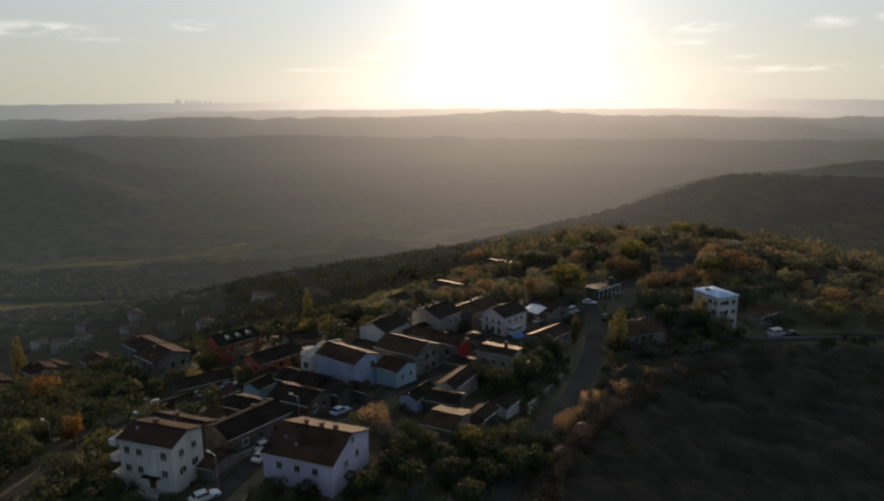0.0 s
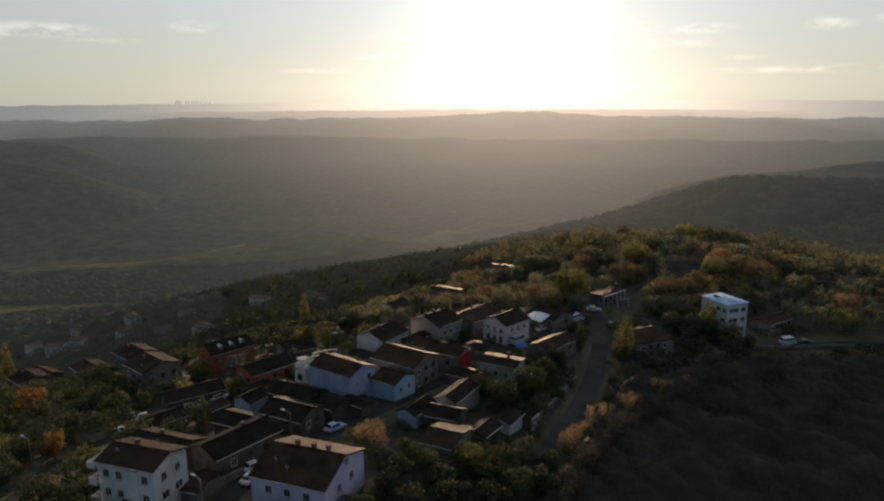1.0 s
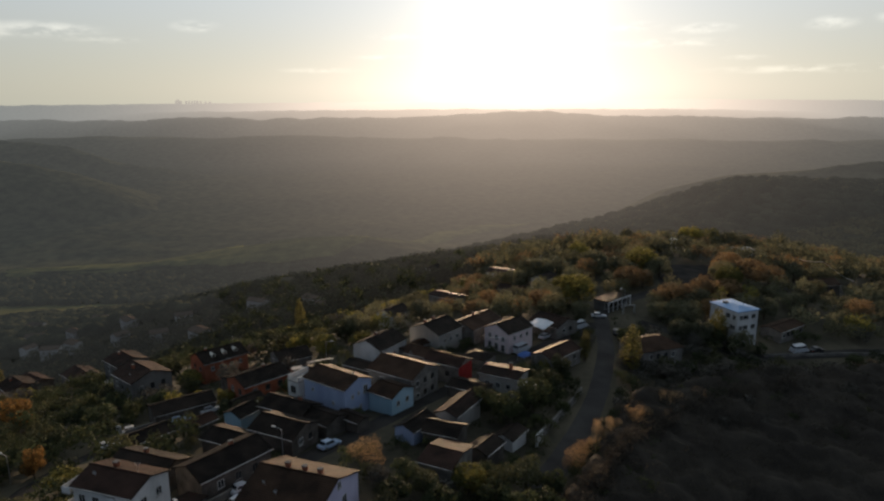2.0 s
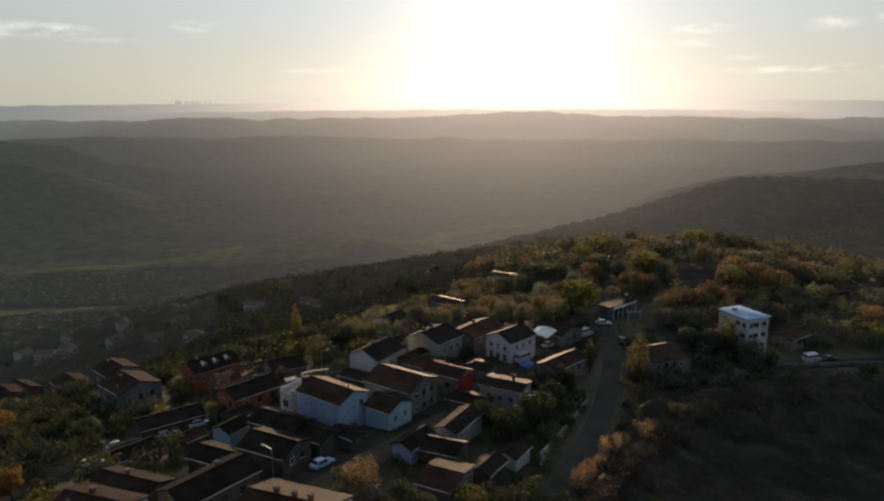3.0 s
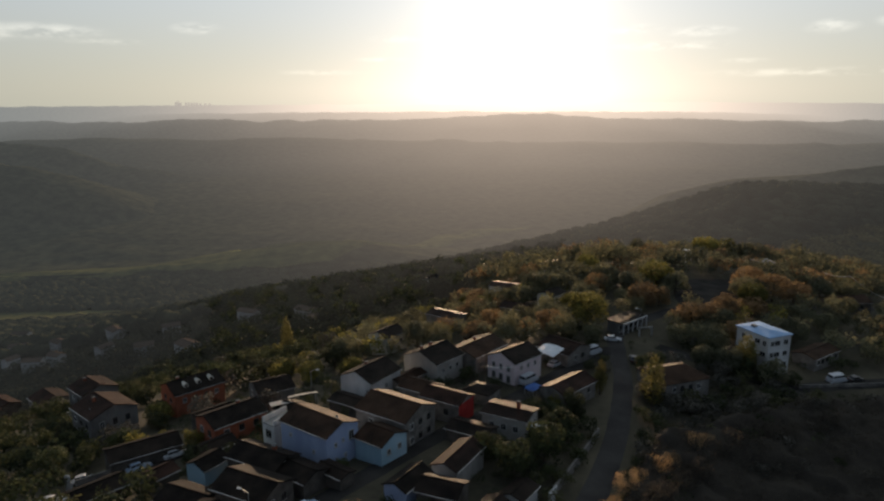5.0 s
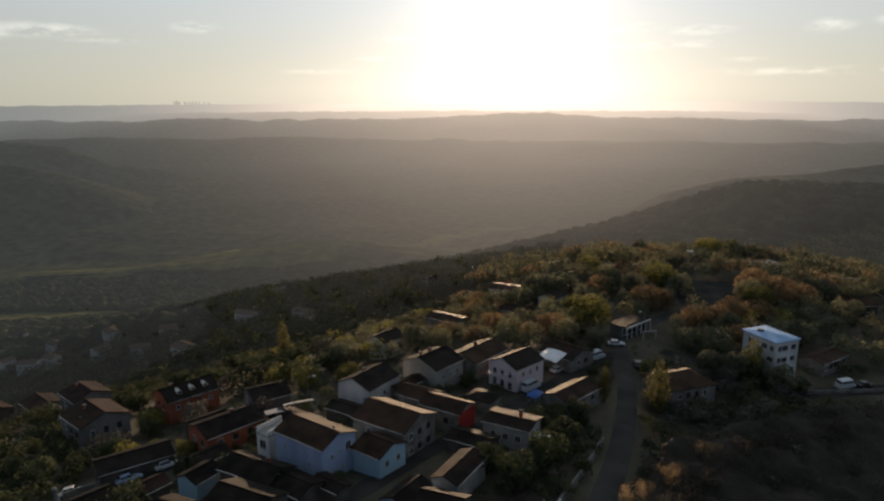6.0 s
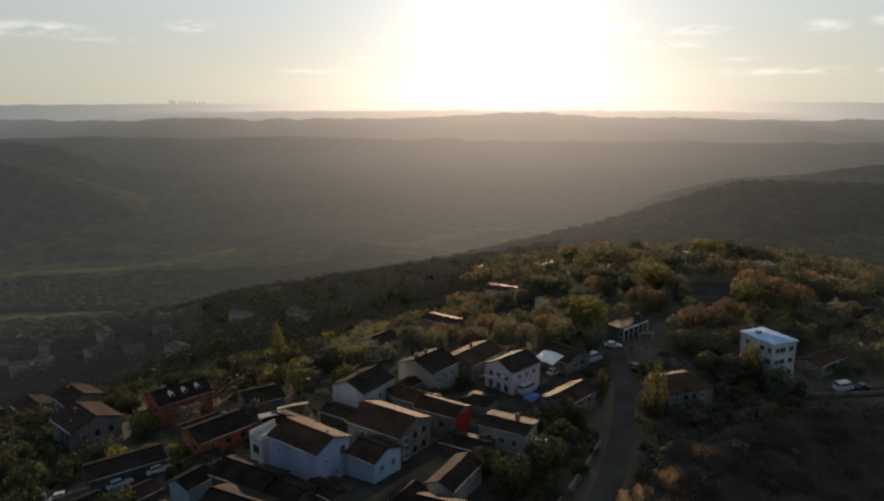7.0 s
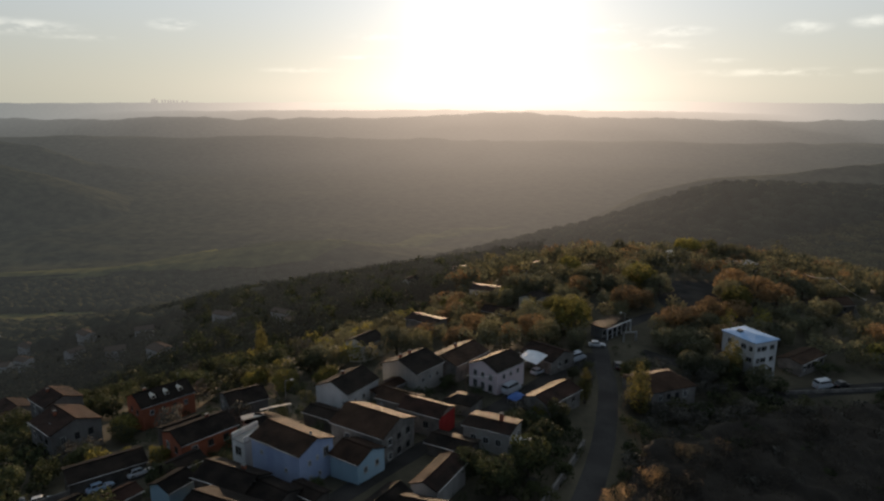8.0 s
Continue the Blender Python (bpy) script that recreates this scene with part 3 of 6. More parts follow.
def make_house(x, y, turn, L, W, eave, rise, wall, roof, label, windows=(), chimneys=(), over=0.3, z=None, door=None, hip=0.0, category="house", trim=True):
    """A house with its ridge along its own x. windows: (face, along, height of the middle, width, height)."""
    z = ground_z(x, y) if z is None else z
    FOOT.append((x, y, turn, L, W))
    house = thing("house", label, category, pose(x, y, z, 0, 0, turn))
    l, w = L - 2 * over, W - 2 * over
    bm = bmesh.new()
    lift = rise * w / W
    low = -3.0
    pts = [(-l / 2, -w / 2), (l / 2, -w / 2), (l / 2, w / 2), (-l / 2, w / 2)]
    bot = [bm.verts.new((a, b, low)) for a, b in pts]
    top = [bm.verts.new((a, b, eave)) for a, b in pts]
    for i in range(4):
        j = (i + 1) % 4
        if rise and not hip and i in (1, 3):
            peak = bm.verts.new((l / 2 if i == 1 else -l / 2, 0, eave + lift))
            bm.faces.new((bot[i], bot[j], top[j], peak, top[i]))
        else:
            bm.faces.new((bot[i], bot[j], top[j], top[i]))
    bm.faces.new(bot[::-1])
    part("wall", bm, wall, house)
    t = 0.2
    if rise and not hip:
        drop = rise * over * 2 / W
        for side in (-1, 1):
            bm = bmesh.new()
            # sag the long roof a little, as old ones do
            cols = max(2, int(L / 2.0))
            rows = []
            for k in range(5):
                s = k / 4
                row = []
                for c in range(cols + 1):
                    u = c / cols
                    px = -L / 2 + L * u
                    py = side * W / 2 * (1 - s)
                    pz = eave - drop + (lift + drop) * s + 0.05 * noise.noise(Vector((px * 0.4 + x, py * 0.5 + y, z))) - 0.06 * math.sin(math.pi * u)
                    row.append((px, py, pz))
                rows.append(row)
            low_v = [[bm.verts.new((p[0], p[1], p[2] + 0.02)) for p in r] for r in rows]
            up_v = [[bm.verts.new((p[0], p[1], p[2] + t)) for p in r] for r in rows]
            for k in range(4):
                for c in range(cols):
                    f = (up_v[k][c], up_v[k][c + 1], up_v[k + 1][c + 1], up_v[k + 1][c])
                    g = (low_v[k][c], low_v[k + 1][c], low_v[k + 1][c + 1], low_v[k][c + 1])
                    bm.faces.new(f if side < 0 else f[::-1])
                    bm.faces.new(g if side < 0 else g[::-1])
            for c in range(cols):
                bm.faces.new((low_v[0][c], low_v[0][c + 1], up_v[0][c + 1], up_v[0][c]))
            for k in range(4):
                bm.faces.new((low_v[k][0], up_v[k][0], up_v[k + 1][0], low_v[k + 1][0]))
                bm.faces.new((low_v[k][-1], low_v[k + 1][-1], up_v[k + 1][-1], up_v[k][-1]))
            part("roof_slope", bm, roof, house)
        bm = rod(bmesh.new(), (-L / 2, 0, eave + lift + t - 0.05), (L / 2, 0, eave + lift + t - 0.05), 0.15, 0.15)
        part("ridge_cap", bm, roof, house)
        if trim:
            bm = bmesh.new()
            box(bm, -L / 2, L / 2, -W / 2 - 0.13, -W / 2 - 0.01, eave - drop + 0.02, eave - drop + 0.14)
            part("gutter", bm, M_METAL, house)
    elif rise:
        bm = bmesh.new()
        a = [bm.verts.new(p) for p in ((-L / 2, -W / 2, eave), (L / 2, -W / 2, eave), (L / 2, W / 2, eave), (-L / 2, W / 2, eave))]
        b = [bm.verts.new((v.co.x, v.co.y, v.co.z + 0.16)) for v in a]
        r = [bm.verts.new((-L / 2 + hip, 0, eave + rise)), bm.verts.new((L / 2 - hip, 0, eave + rise))]
        bm.faces.new(a[::-1])
        for i in range(4):
            bm.faces.new((a[i], a[(i + 1) % 4], b[(i + 1) % 4], b[i]))
        bm.faces.new((b[0], b[1], r[1], r[0]))
        bm.faces.new((b[2], b[3], r[0], r[1]))
        bm.faces.new((b[1], b[2], r[1]))
        bm.faces.new((b[3], b[0], r[0]))
        part("roof", bm, roof, house)
    else:
        part("roof", boxed(-L / 2, L / 2, -W / 2, W / 2, eave, eave + 0.25, 0.03), roof, house)
    # hazed houses: the haze glow goes on frames and panes too
    if wall is M_HAZE_WALL:
        for face, along, zc, ww, wh in windows:
            add_window(house, ww, wh, face_matrix(face, l, w, along, zc), M_HAZE_WALL, M_HAZE)
        windows = ()
    dull = wall in (M_DARKWALL, M_GREY, M_STONE, M_BRICK, M_BRICK_OLD)
    for k, (face, along, zc, ww, wh) in enumerate(windows):
        add_window(house, ww, wh, face_matrix(face, l, w, along, zc), M_FRAME_DULL if dull and k % 3 else M_FRAME, M_PANE)
    if door:
        face, along, ww, wh = door
        d = part("door", boxed(-ww / 2, ww / 2, -0.05, 0.05, 0, wh, 0.02), M_DOOR, house)
        d.matrix_basis = face_matrix(face, l, w, along, 0.0)
    for cx, cy, ch in chimneys:
        zr = eave + lift * (1 - abs(cy) / (w / 2))
        bm = boxed(cx - 0.3, cx + 0.3, cy - 0.25, cy + 0.25, zr - 0.3, zr + ch, 0.02)
        ch_ob = part("chimney", bm, M_BRICK, house)
        part("chimney_cap", boxed(cx - 0.38, cx + 0.38, cy - 0.33, cy + 0.33, zr + ch, zr + ch + 0.1), M_GREY, ch_ob)
    return house


def row_of(face, n, length, zc, w=1.1, h=1.25, shift=0.0):
    return [(face, (i + 0.5) / n * length - length / 2 + shift, zc, w, h) for i in range(n)]


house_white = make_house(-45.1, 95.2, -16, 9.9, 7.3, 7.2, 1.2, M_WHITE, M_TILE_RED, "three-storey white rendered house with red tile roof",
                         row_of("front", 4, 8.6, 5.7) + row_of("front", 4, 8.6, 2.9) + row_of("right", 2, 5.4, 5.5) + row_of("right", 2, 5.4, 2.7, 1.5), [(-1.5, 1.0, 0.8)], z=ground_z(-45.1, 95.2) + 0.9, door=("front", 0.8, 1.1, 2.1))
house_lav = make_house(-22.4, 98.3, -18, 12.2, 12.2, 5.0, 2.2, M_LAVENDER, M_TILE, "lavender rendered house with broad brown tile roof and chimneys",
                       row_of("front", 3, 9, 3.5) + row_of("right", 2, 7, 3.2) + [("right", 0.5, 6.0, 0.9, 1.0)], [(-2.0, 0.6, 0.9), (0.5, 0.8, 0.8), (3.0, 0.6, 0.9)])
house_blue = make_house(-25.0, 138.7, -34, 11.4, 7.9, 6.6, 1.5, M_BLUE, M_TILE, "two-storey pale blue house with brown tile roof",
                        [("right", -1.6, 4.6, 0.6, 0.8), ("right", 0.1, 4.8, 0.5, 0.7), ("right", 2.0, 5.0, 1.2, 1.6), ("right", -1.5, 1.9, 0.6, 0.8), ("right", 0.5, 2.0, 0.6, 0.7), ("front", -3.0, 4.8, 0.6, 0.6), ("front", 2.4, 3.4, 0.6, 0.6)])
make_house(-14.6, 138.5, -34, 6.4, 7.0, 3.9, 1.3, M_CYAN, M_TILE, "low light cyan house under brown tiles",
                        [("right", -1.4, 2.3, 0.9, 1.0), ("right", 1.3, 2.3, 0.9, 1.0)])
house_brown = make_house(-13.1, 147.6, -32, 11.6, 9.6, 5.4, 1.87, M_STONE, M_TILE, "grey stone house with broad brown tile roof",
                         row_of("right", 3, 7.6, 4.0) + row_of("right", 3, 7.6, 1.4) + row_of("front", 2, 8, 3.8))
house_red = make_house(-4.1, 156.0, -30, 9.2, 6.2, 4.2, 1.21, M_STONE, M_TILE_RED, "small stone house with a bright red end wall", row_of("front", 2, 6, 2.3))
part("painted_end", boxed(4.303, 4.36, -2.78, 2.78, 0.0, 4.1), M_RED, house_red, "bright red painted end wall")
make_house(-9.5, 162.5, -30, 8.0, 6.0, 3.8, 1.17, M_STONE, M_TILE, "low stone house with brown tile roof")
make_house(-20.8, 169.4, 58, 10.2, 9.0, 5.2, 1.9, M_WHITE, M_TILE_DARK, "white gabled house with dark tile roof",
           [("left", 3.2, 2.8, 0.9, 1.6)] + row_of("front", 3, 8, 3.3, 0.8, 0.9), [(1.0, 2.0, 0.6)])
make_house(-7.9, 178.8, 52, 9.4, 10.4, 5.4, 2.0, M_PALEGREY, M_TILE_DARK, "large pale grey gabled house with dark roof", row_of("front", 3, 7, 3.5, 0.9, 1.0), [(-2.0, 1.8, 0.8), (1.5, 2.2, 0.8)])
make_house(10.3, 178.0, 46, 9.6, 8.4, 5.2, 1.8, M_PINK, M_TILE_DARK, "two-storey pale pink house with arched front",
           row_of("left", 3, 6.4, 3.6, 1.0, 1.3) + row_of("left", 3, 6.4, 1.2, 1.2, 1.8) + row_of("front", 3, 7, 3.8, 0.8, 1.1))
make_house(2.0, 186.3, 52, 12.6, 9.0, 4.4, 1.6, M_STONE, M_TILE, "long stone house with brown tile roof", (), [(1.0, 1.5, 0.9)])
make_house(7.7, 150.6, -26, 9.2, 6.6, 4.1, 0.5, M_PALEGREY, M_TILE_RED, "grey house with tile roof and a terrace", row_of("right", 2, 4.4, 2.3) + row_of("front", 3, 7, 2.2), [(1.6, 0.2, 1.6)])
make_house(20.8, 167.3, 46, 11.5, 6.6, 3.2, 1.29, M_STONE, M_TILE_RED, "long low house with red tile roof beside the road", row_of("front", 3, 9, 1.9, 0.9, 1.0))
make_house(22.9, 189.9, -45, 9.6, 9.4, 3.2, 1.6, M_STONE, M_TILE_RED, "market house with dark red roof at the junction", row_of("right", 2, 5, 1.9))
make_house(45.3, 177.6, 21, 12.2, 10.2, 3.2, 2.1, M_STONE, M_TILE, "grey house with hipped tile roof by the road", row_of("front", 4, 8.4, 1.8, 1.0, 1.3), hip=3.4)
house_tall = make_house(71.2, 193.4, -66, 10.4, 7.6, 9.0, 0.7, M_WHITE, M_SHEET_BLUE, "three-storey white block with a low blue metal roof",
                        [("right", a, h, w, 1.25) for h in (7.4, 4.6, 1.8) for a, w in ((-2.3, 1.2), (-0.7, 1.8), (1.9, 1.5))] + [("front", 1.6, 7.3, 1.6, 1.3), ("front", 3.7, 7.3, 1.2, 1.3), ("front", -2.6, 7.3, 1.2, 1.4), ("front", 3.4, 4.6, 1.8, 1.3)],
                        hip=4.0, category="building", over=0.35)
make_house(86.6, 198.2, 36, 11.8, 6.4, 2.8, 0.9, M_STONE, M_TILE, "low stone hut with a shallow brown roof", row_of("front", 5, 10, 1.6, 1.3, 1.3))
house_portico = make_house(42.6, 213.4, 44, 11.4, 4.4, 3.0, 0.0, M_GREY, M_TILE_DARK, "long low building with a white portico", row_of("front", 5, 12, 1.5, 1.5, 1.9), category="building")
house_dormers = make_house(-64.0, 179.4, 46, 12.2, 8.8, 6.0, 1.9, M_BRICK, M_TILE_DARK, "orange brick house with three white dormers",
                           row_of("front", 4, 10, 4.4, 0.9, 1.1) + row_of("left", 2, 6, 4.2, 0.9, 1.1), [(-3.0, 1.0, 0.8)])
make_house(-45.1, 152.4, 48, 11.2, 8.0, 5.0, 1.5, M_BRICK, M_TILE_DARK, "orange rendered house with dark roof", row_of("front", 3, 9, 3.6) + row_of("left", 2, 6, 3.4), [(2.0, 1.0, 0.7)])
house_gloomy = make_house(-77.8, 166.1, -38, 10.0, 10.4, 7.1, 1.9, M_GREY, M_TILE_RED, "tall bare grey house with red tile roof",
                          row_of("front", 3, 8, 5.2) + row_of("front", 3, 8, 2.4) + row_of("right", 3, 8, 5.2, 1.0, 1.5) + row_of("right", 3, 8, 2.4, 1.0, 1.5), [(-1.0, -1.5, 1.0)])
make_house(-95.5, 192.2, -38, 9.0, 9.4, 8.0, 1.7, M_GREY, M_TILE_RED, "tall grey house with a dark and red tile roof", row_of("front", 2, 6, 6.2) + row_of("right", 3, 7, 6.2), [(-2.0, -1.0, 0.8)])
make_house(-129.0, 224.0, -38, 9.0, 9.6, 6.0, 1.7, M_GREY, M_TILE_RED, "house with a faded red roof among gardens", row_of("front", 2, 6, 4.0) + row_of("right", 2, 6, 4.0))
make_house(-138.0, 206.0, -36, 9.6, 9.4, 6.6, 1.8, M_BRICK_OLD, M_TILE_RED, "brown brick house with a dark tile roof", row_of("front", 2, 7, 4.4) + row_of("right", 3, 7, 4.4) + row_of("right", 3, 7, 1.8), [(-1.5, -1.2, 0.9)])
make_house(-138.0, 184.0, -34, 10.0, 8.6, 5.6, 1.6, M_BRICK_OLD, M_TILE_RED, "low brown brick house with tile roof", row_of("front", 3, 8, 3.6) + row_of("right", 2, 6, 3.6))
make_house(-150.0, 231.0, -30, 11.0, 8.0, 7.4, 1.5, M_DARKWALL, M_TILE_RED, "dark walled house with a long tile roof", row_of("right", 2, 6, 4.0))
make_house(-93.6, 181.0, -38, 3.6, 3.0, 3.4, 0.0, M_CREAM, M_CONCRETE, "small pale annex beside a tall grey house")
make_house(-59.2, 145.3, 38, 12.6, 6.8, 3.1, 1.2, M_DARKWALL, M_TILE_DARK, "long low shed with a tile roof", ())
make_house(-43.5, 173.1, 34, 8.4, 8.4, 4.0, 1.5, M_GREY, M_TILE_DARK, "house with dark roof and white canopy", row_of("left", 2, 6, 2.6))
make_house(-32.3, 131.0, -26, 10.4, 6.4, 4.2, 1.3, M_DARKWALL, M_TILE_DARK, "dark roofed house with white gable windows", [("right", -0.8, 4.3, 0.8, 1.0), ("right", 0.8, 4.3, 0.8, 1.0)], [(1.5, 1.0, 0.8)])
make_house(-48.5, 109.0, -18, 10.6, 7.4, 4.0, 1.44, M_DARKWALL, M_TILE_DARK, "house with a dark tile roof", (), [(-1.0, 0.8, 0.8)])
make_house(-36.4, 108.2, 54, 12.6, 7.4, 4.2, 1.44, M_DARKWALL, M_TILE_DARK, "long stone house with dark tile roof", row_of("front", 3, 9, 2.6), [(2.0, 1.0, 0.7)])
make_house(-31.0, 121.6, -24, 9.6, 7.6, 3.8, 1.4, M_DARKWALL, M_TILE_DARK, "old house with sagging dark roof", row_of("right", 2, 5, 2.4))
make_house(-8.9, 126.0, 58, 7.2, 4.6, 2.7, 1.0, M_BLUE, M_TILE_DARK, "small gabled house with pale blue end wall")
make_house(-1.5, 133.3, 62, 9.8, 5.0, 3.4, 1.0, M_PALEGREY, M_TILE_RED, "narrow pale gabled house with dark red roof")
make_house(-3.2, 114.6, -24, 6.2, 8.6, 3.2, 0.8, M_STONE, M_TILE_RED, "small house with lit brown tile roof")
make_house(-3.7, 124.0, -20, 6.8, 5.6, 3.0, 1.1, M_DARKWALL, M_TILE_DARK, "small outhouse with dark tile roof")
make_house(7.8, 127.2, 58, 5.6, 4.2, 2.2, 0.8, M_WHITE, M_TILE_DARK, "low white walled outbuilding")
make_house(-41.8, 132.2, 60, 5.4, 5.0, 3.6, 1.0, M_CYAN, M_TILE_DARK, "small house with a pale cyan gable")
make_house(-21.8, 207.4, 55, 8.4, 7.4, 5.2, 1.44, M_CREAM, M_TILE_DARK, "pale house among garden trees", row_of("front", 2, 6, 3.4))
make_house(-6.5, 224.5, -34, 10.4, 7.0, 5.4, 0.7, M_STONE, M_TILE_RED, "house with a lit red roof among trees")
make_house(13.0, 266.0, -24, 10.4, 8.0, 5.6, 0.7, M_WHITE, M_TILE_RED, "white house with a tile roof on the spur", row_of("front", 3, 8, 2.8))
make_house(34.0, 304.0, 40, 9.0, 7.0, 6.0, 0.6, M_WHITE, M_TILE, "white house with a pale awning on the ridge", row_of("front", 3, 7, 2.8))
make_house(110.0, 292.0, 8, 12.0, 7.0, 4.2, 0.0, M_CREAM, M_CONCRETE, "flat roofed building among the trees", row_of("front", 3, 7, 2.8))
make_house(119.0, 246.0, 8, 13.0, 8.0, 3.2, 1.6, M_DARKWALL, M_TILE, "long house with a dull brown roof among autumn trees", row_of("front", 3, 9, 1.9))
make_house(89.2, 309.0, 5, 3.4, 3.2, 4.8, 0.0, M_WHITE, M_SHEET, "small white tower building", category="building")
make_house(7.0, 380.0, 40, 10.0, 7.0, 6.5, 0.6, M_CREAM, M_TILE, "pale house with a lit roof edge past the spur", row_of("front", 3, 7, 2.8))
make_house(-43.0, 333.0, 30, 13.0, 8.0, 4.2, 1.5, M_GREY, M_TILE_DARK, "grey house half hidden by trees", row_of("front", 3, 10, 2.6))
make_house(-19.6, 379.0, 60, 10.0, 8.0, 4.6, 1.6, M_CREAM, M_TILE_DARK, "pale gabled house past the spur", row_of("front", 3, 7, 2.8))
make_house(14.5, 232.0, -30, 9.0, 6.4, 3.4, 1.2, M_DARKWALL, M_TILE_RED, "old house with red roof under the spur trees")
make_house(26.5, 246.0, 50, 8.0, 6.4, 3.4, 1.2, M_CREAM, M_TILE_DARK, "small pale house under the spur trees", row_of("front", 2, 6, 2.2))

make_house(-58.2, 128.5, 50, 8.4, 5.4, 2.6, 1.0, M_DARKWALL, M_TILE_DARK, "low stone outhouse with a low dark roof")
make_house(-49.5, 131.8, 56, 4.6, 4.2, 2.8, 0.9, M_DARKWALL, M_TILE_RED, "tiny shed with a red tile roof")
make_house(-25.2, 127.2, -32, 6.4, 5.8, 3.0, 0.9, M_DARKWALL, M_TILE_DARK, "garage with a dark open front below the blue house")
make_house(-23.5, 159.8, -30, 8.0, 5.0, 2.6, 0.7, M_DARKWALL, M_TILE_DARK, "low outhouse with a dark tile roof behind the blue house")
make_house(-33.0, 156.8, -30, 9.0, 6.0, 2.6, 0.8, M_DARKWALL, M_TILE_DARK, "low black roofed outhouse among the houses")
make_house(0.6, 145.6, -28, 8.4, 5.4, 2.5, 0.7, M_DARKWALL, M_TILE_DARK, "dark low shed across the street")
make_house(-13.2, 171.8, 52, 8.6, 4.2, 2.8, 0.6, M_STONE, M_TILE, "low brown outbuilding between the gabled houses")
make_house(2.8, 164.4, -30, 6.4, 5.6, 2.4, 0.9, M_STONE, M_TILE_DARK, "small hut with a mossy grey roof", hip=2.2)
# next five sheds are added to fill the dark gaps between the houses
make_house(-20.5, 128.5, -34, 6.0, 3.6, 2.4, 0.5, M_DARKWALL, M_TILE_DARK, "lean-to shed against the pale blue house")
make_house(-52.0, 161.0, 46, 8.0, 5.6, 3.2, 1.0, M_DARKWALL, M_TILE_DARK, "dark roofed outhouse between the brick houses")
make_house(-40.0, 120.5, -22, 8.0, 6.0, 3.0, 1.0, M_DARKWALL, M_TILE_DARK, "dark roofed barn beside the lane")
make_house(-44.5, 142.0, 50, 7.0, 4.6, 2.8, 0.8, M_DARKWALL, M_TILE_DARK, "old shed with a dark roof")
make_house(3.2, 120.5, 58, 6.0, 4.6, 2.6, 0.8, M_DARKWALL, M_TILE_DARK, "small dark roofed shed in a yard")
make_house(-38.2, 97.6, -16, 3.4, 6.0, 2.2, 0.5, M_GREY, M_TILE_RED, "low red roofed annex beside the white house")
# small houses down in the valley: x, y, turn, length, width
VALLEY_HOUSES = ((-297, 447, 20, 11, 8), (-257, 429, -30, 10, 8), (-252, 395, 10, 11, 8), (-236, 392, -20, 9, 7), (-138, 345, -35, 11, 9), (-122, 334, 40, 9, 7),
                 (-169, 396, 30, 10, 7), (-122, 391, -20, 12, 7), (-257, 461, 15, 10, 7), (-217, 423, -40, 11, 8), (-69, 330, 20, 10, 7), (-83, 362, -30, 10, 7),
                 (-87, 317, 55, 11, 6), (-169, 363, 25, 10, 8), (-322, 487, 0, 12, 8), (-200, 380, 60, 9, 7), (-280, 415, 70, 9, 7))
for x, y, turn, l, w in VALLEY_HOUSES:
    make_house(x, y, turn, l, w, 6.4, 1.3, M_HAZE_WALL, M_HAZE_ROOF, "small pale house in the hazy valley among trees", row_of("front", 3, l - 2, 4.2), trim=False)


# ---- roads ----
TRACK = []      # middles of the roads and their half widths, and camera-side gaps kept treeless


def make_road(points, width, material, name, label, sight_gap=0.0):
    pts = [Vector((*p, 0)) for p in points]
    line = []
    for i in range(len(pts) - 1):
        p0, p1, p2, p3 = pts[max(i - 1, 0)], pts[i], pts[i + 1], pts[min(i + 2, len(pts) - 1)]
        n = max(2, int((p2 - p1).length / 1.5))
        for k in range(n):
            t = k / n
            line.append(0.5 * ((2 * p1) + (p2 - p0) * t + (2 * p0 - 5 * p1 + 4 * p2 - p3) * t * t + (3 * p1 - p0 - 3 * p2 + p3) * t ** 3))
    line.append(pts[-1])
    verts, faces, cols = [], [], 7
    for i, p in enumerate(line):
        way = (line[min(i + 1, len(line) - 1)] - line[max(i - 1, 0)]).normalized()
        side = Vector((way.y, -way.x, 0))
        for c in range(cols):
            q = p + side * width * (c / (cols - 1) - 0.5) * (1 + 0.06 * noise.noise(p * 0.3))
            edge = 0.10 - 0.18 * (c in (0, cols - 1))
            verts.append((q.x, q.y, ground_z(q.x, q.y) + edge))
    for i in range(len(line) - 1):
        for c in range(cols - 1):
            a = i * cols + c
            faces.append((a, a + 1, a + cols + 1, a + cols))
    me = mesh_of(name, verts, faces, material)
    me.polygons.foreach_set("use_smooth", [True] * len(faces))
    TRACK.extend((p.x, p.y, width / 2) for p in line)
    # keeps trees off the camera's side, so that the road stays in view
    if sight_gap:
        TRACK.extend((p.x * (1 - k / p.length), p.y * (1 - k / p.length), width / 2 + 0.6) for p in line for k in (sight_gap * 0.5, sight_gap))
    return tagged(new(name, me), label, "road", kind="structure")


make_road([(2, 88), (9, 108), (18, 128), (25, 145), (30, 160), (35, 180), (37, 196), (42, 212), (66, 232), (100, 240), (150, 262)], 4.9, M_ROAD, "road", "worn asphalt road winding up to the village junction")
make_road([(-40, 70), (-35, 92), (-31.5, 106), (-24, 119), (-15.5, 132), (-6, 146), (4, 158)], 4.6, M_STREET, "road", "narrow dusty village street between the houses", 5.0)
make_road([(36, 197), (24, 184), (14, 171), (4, 158)], 5.0, M_STREET, "road", "village street with parked cars")
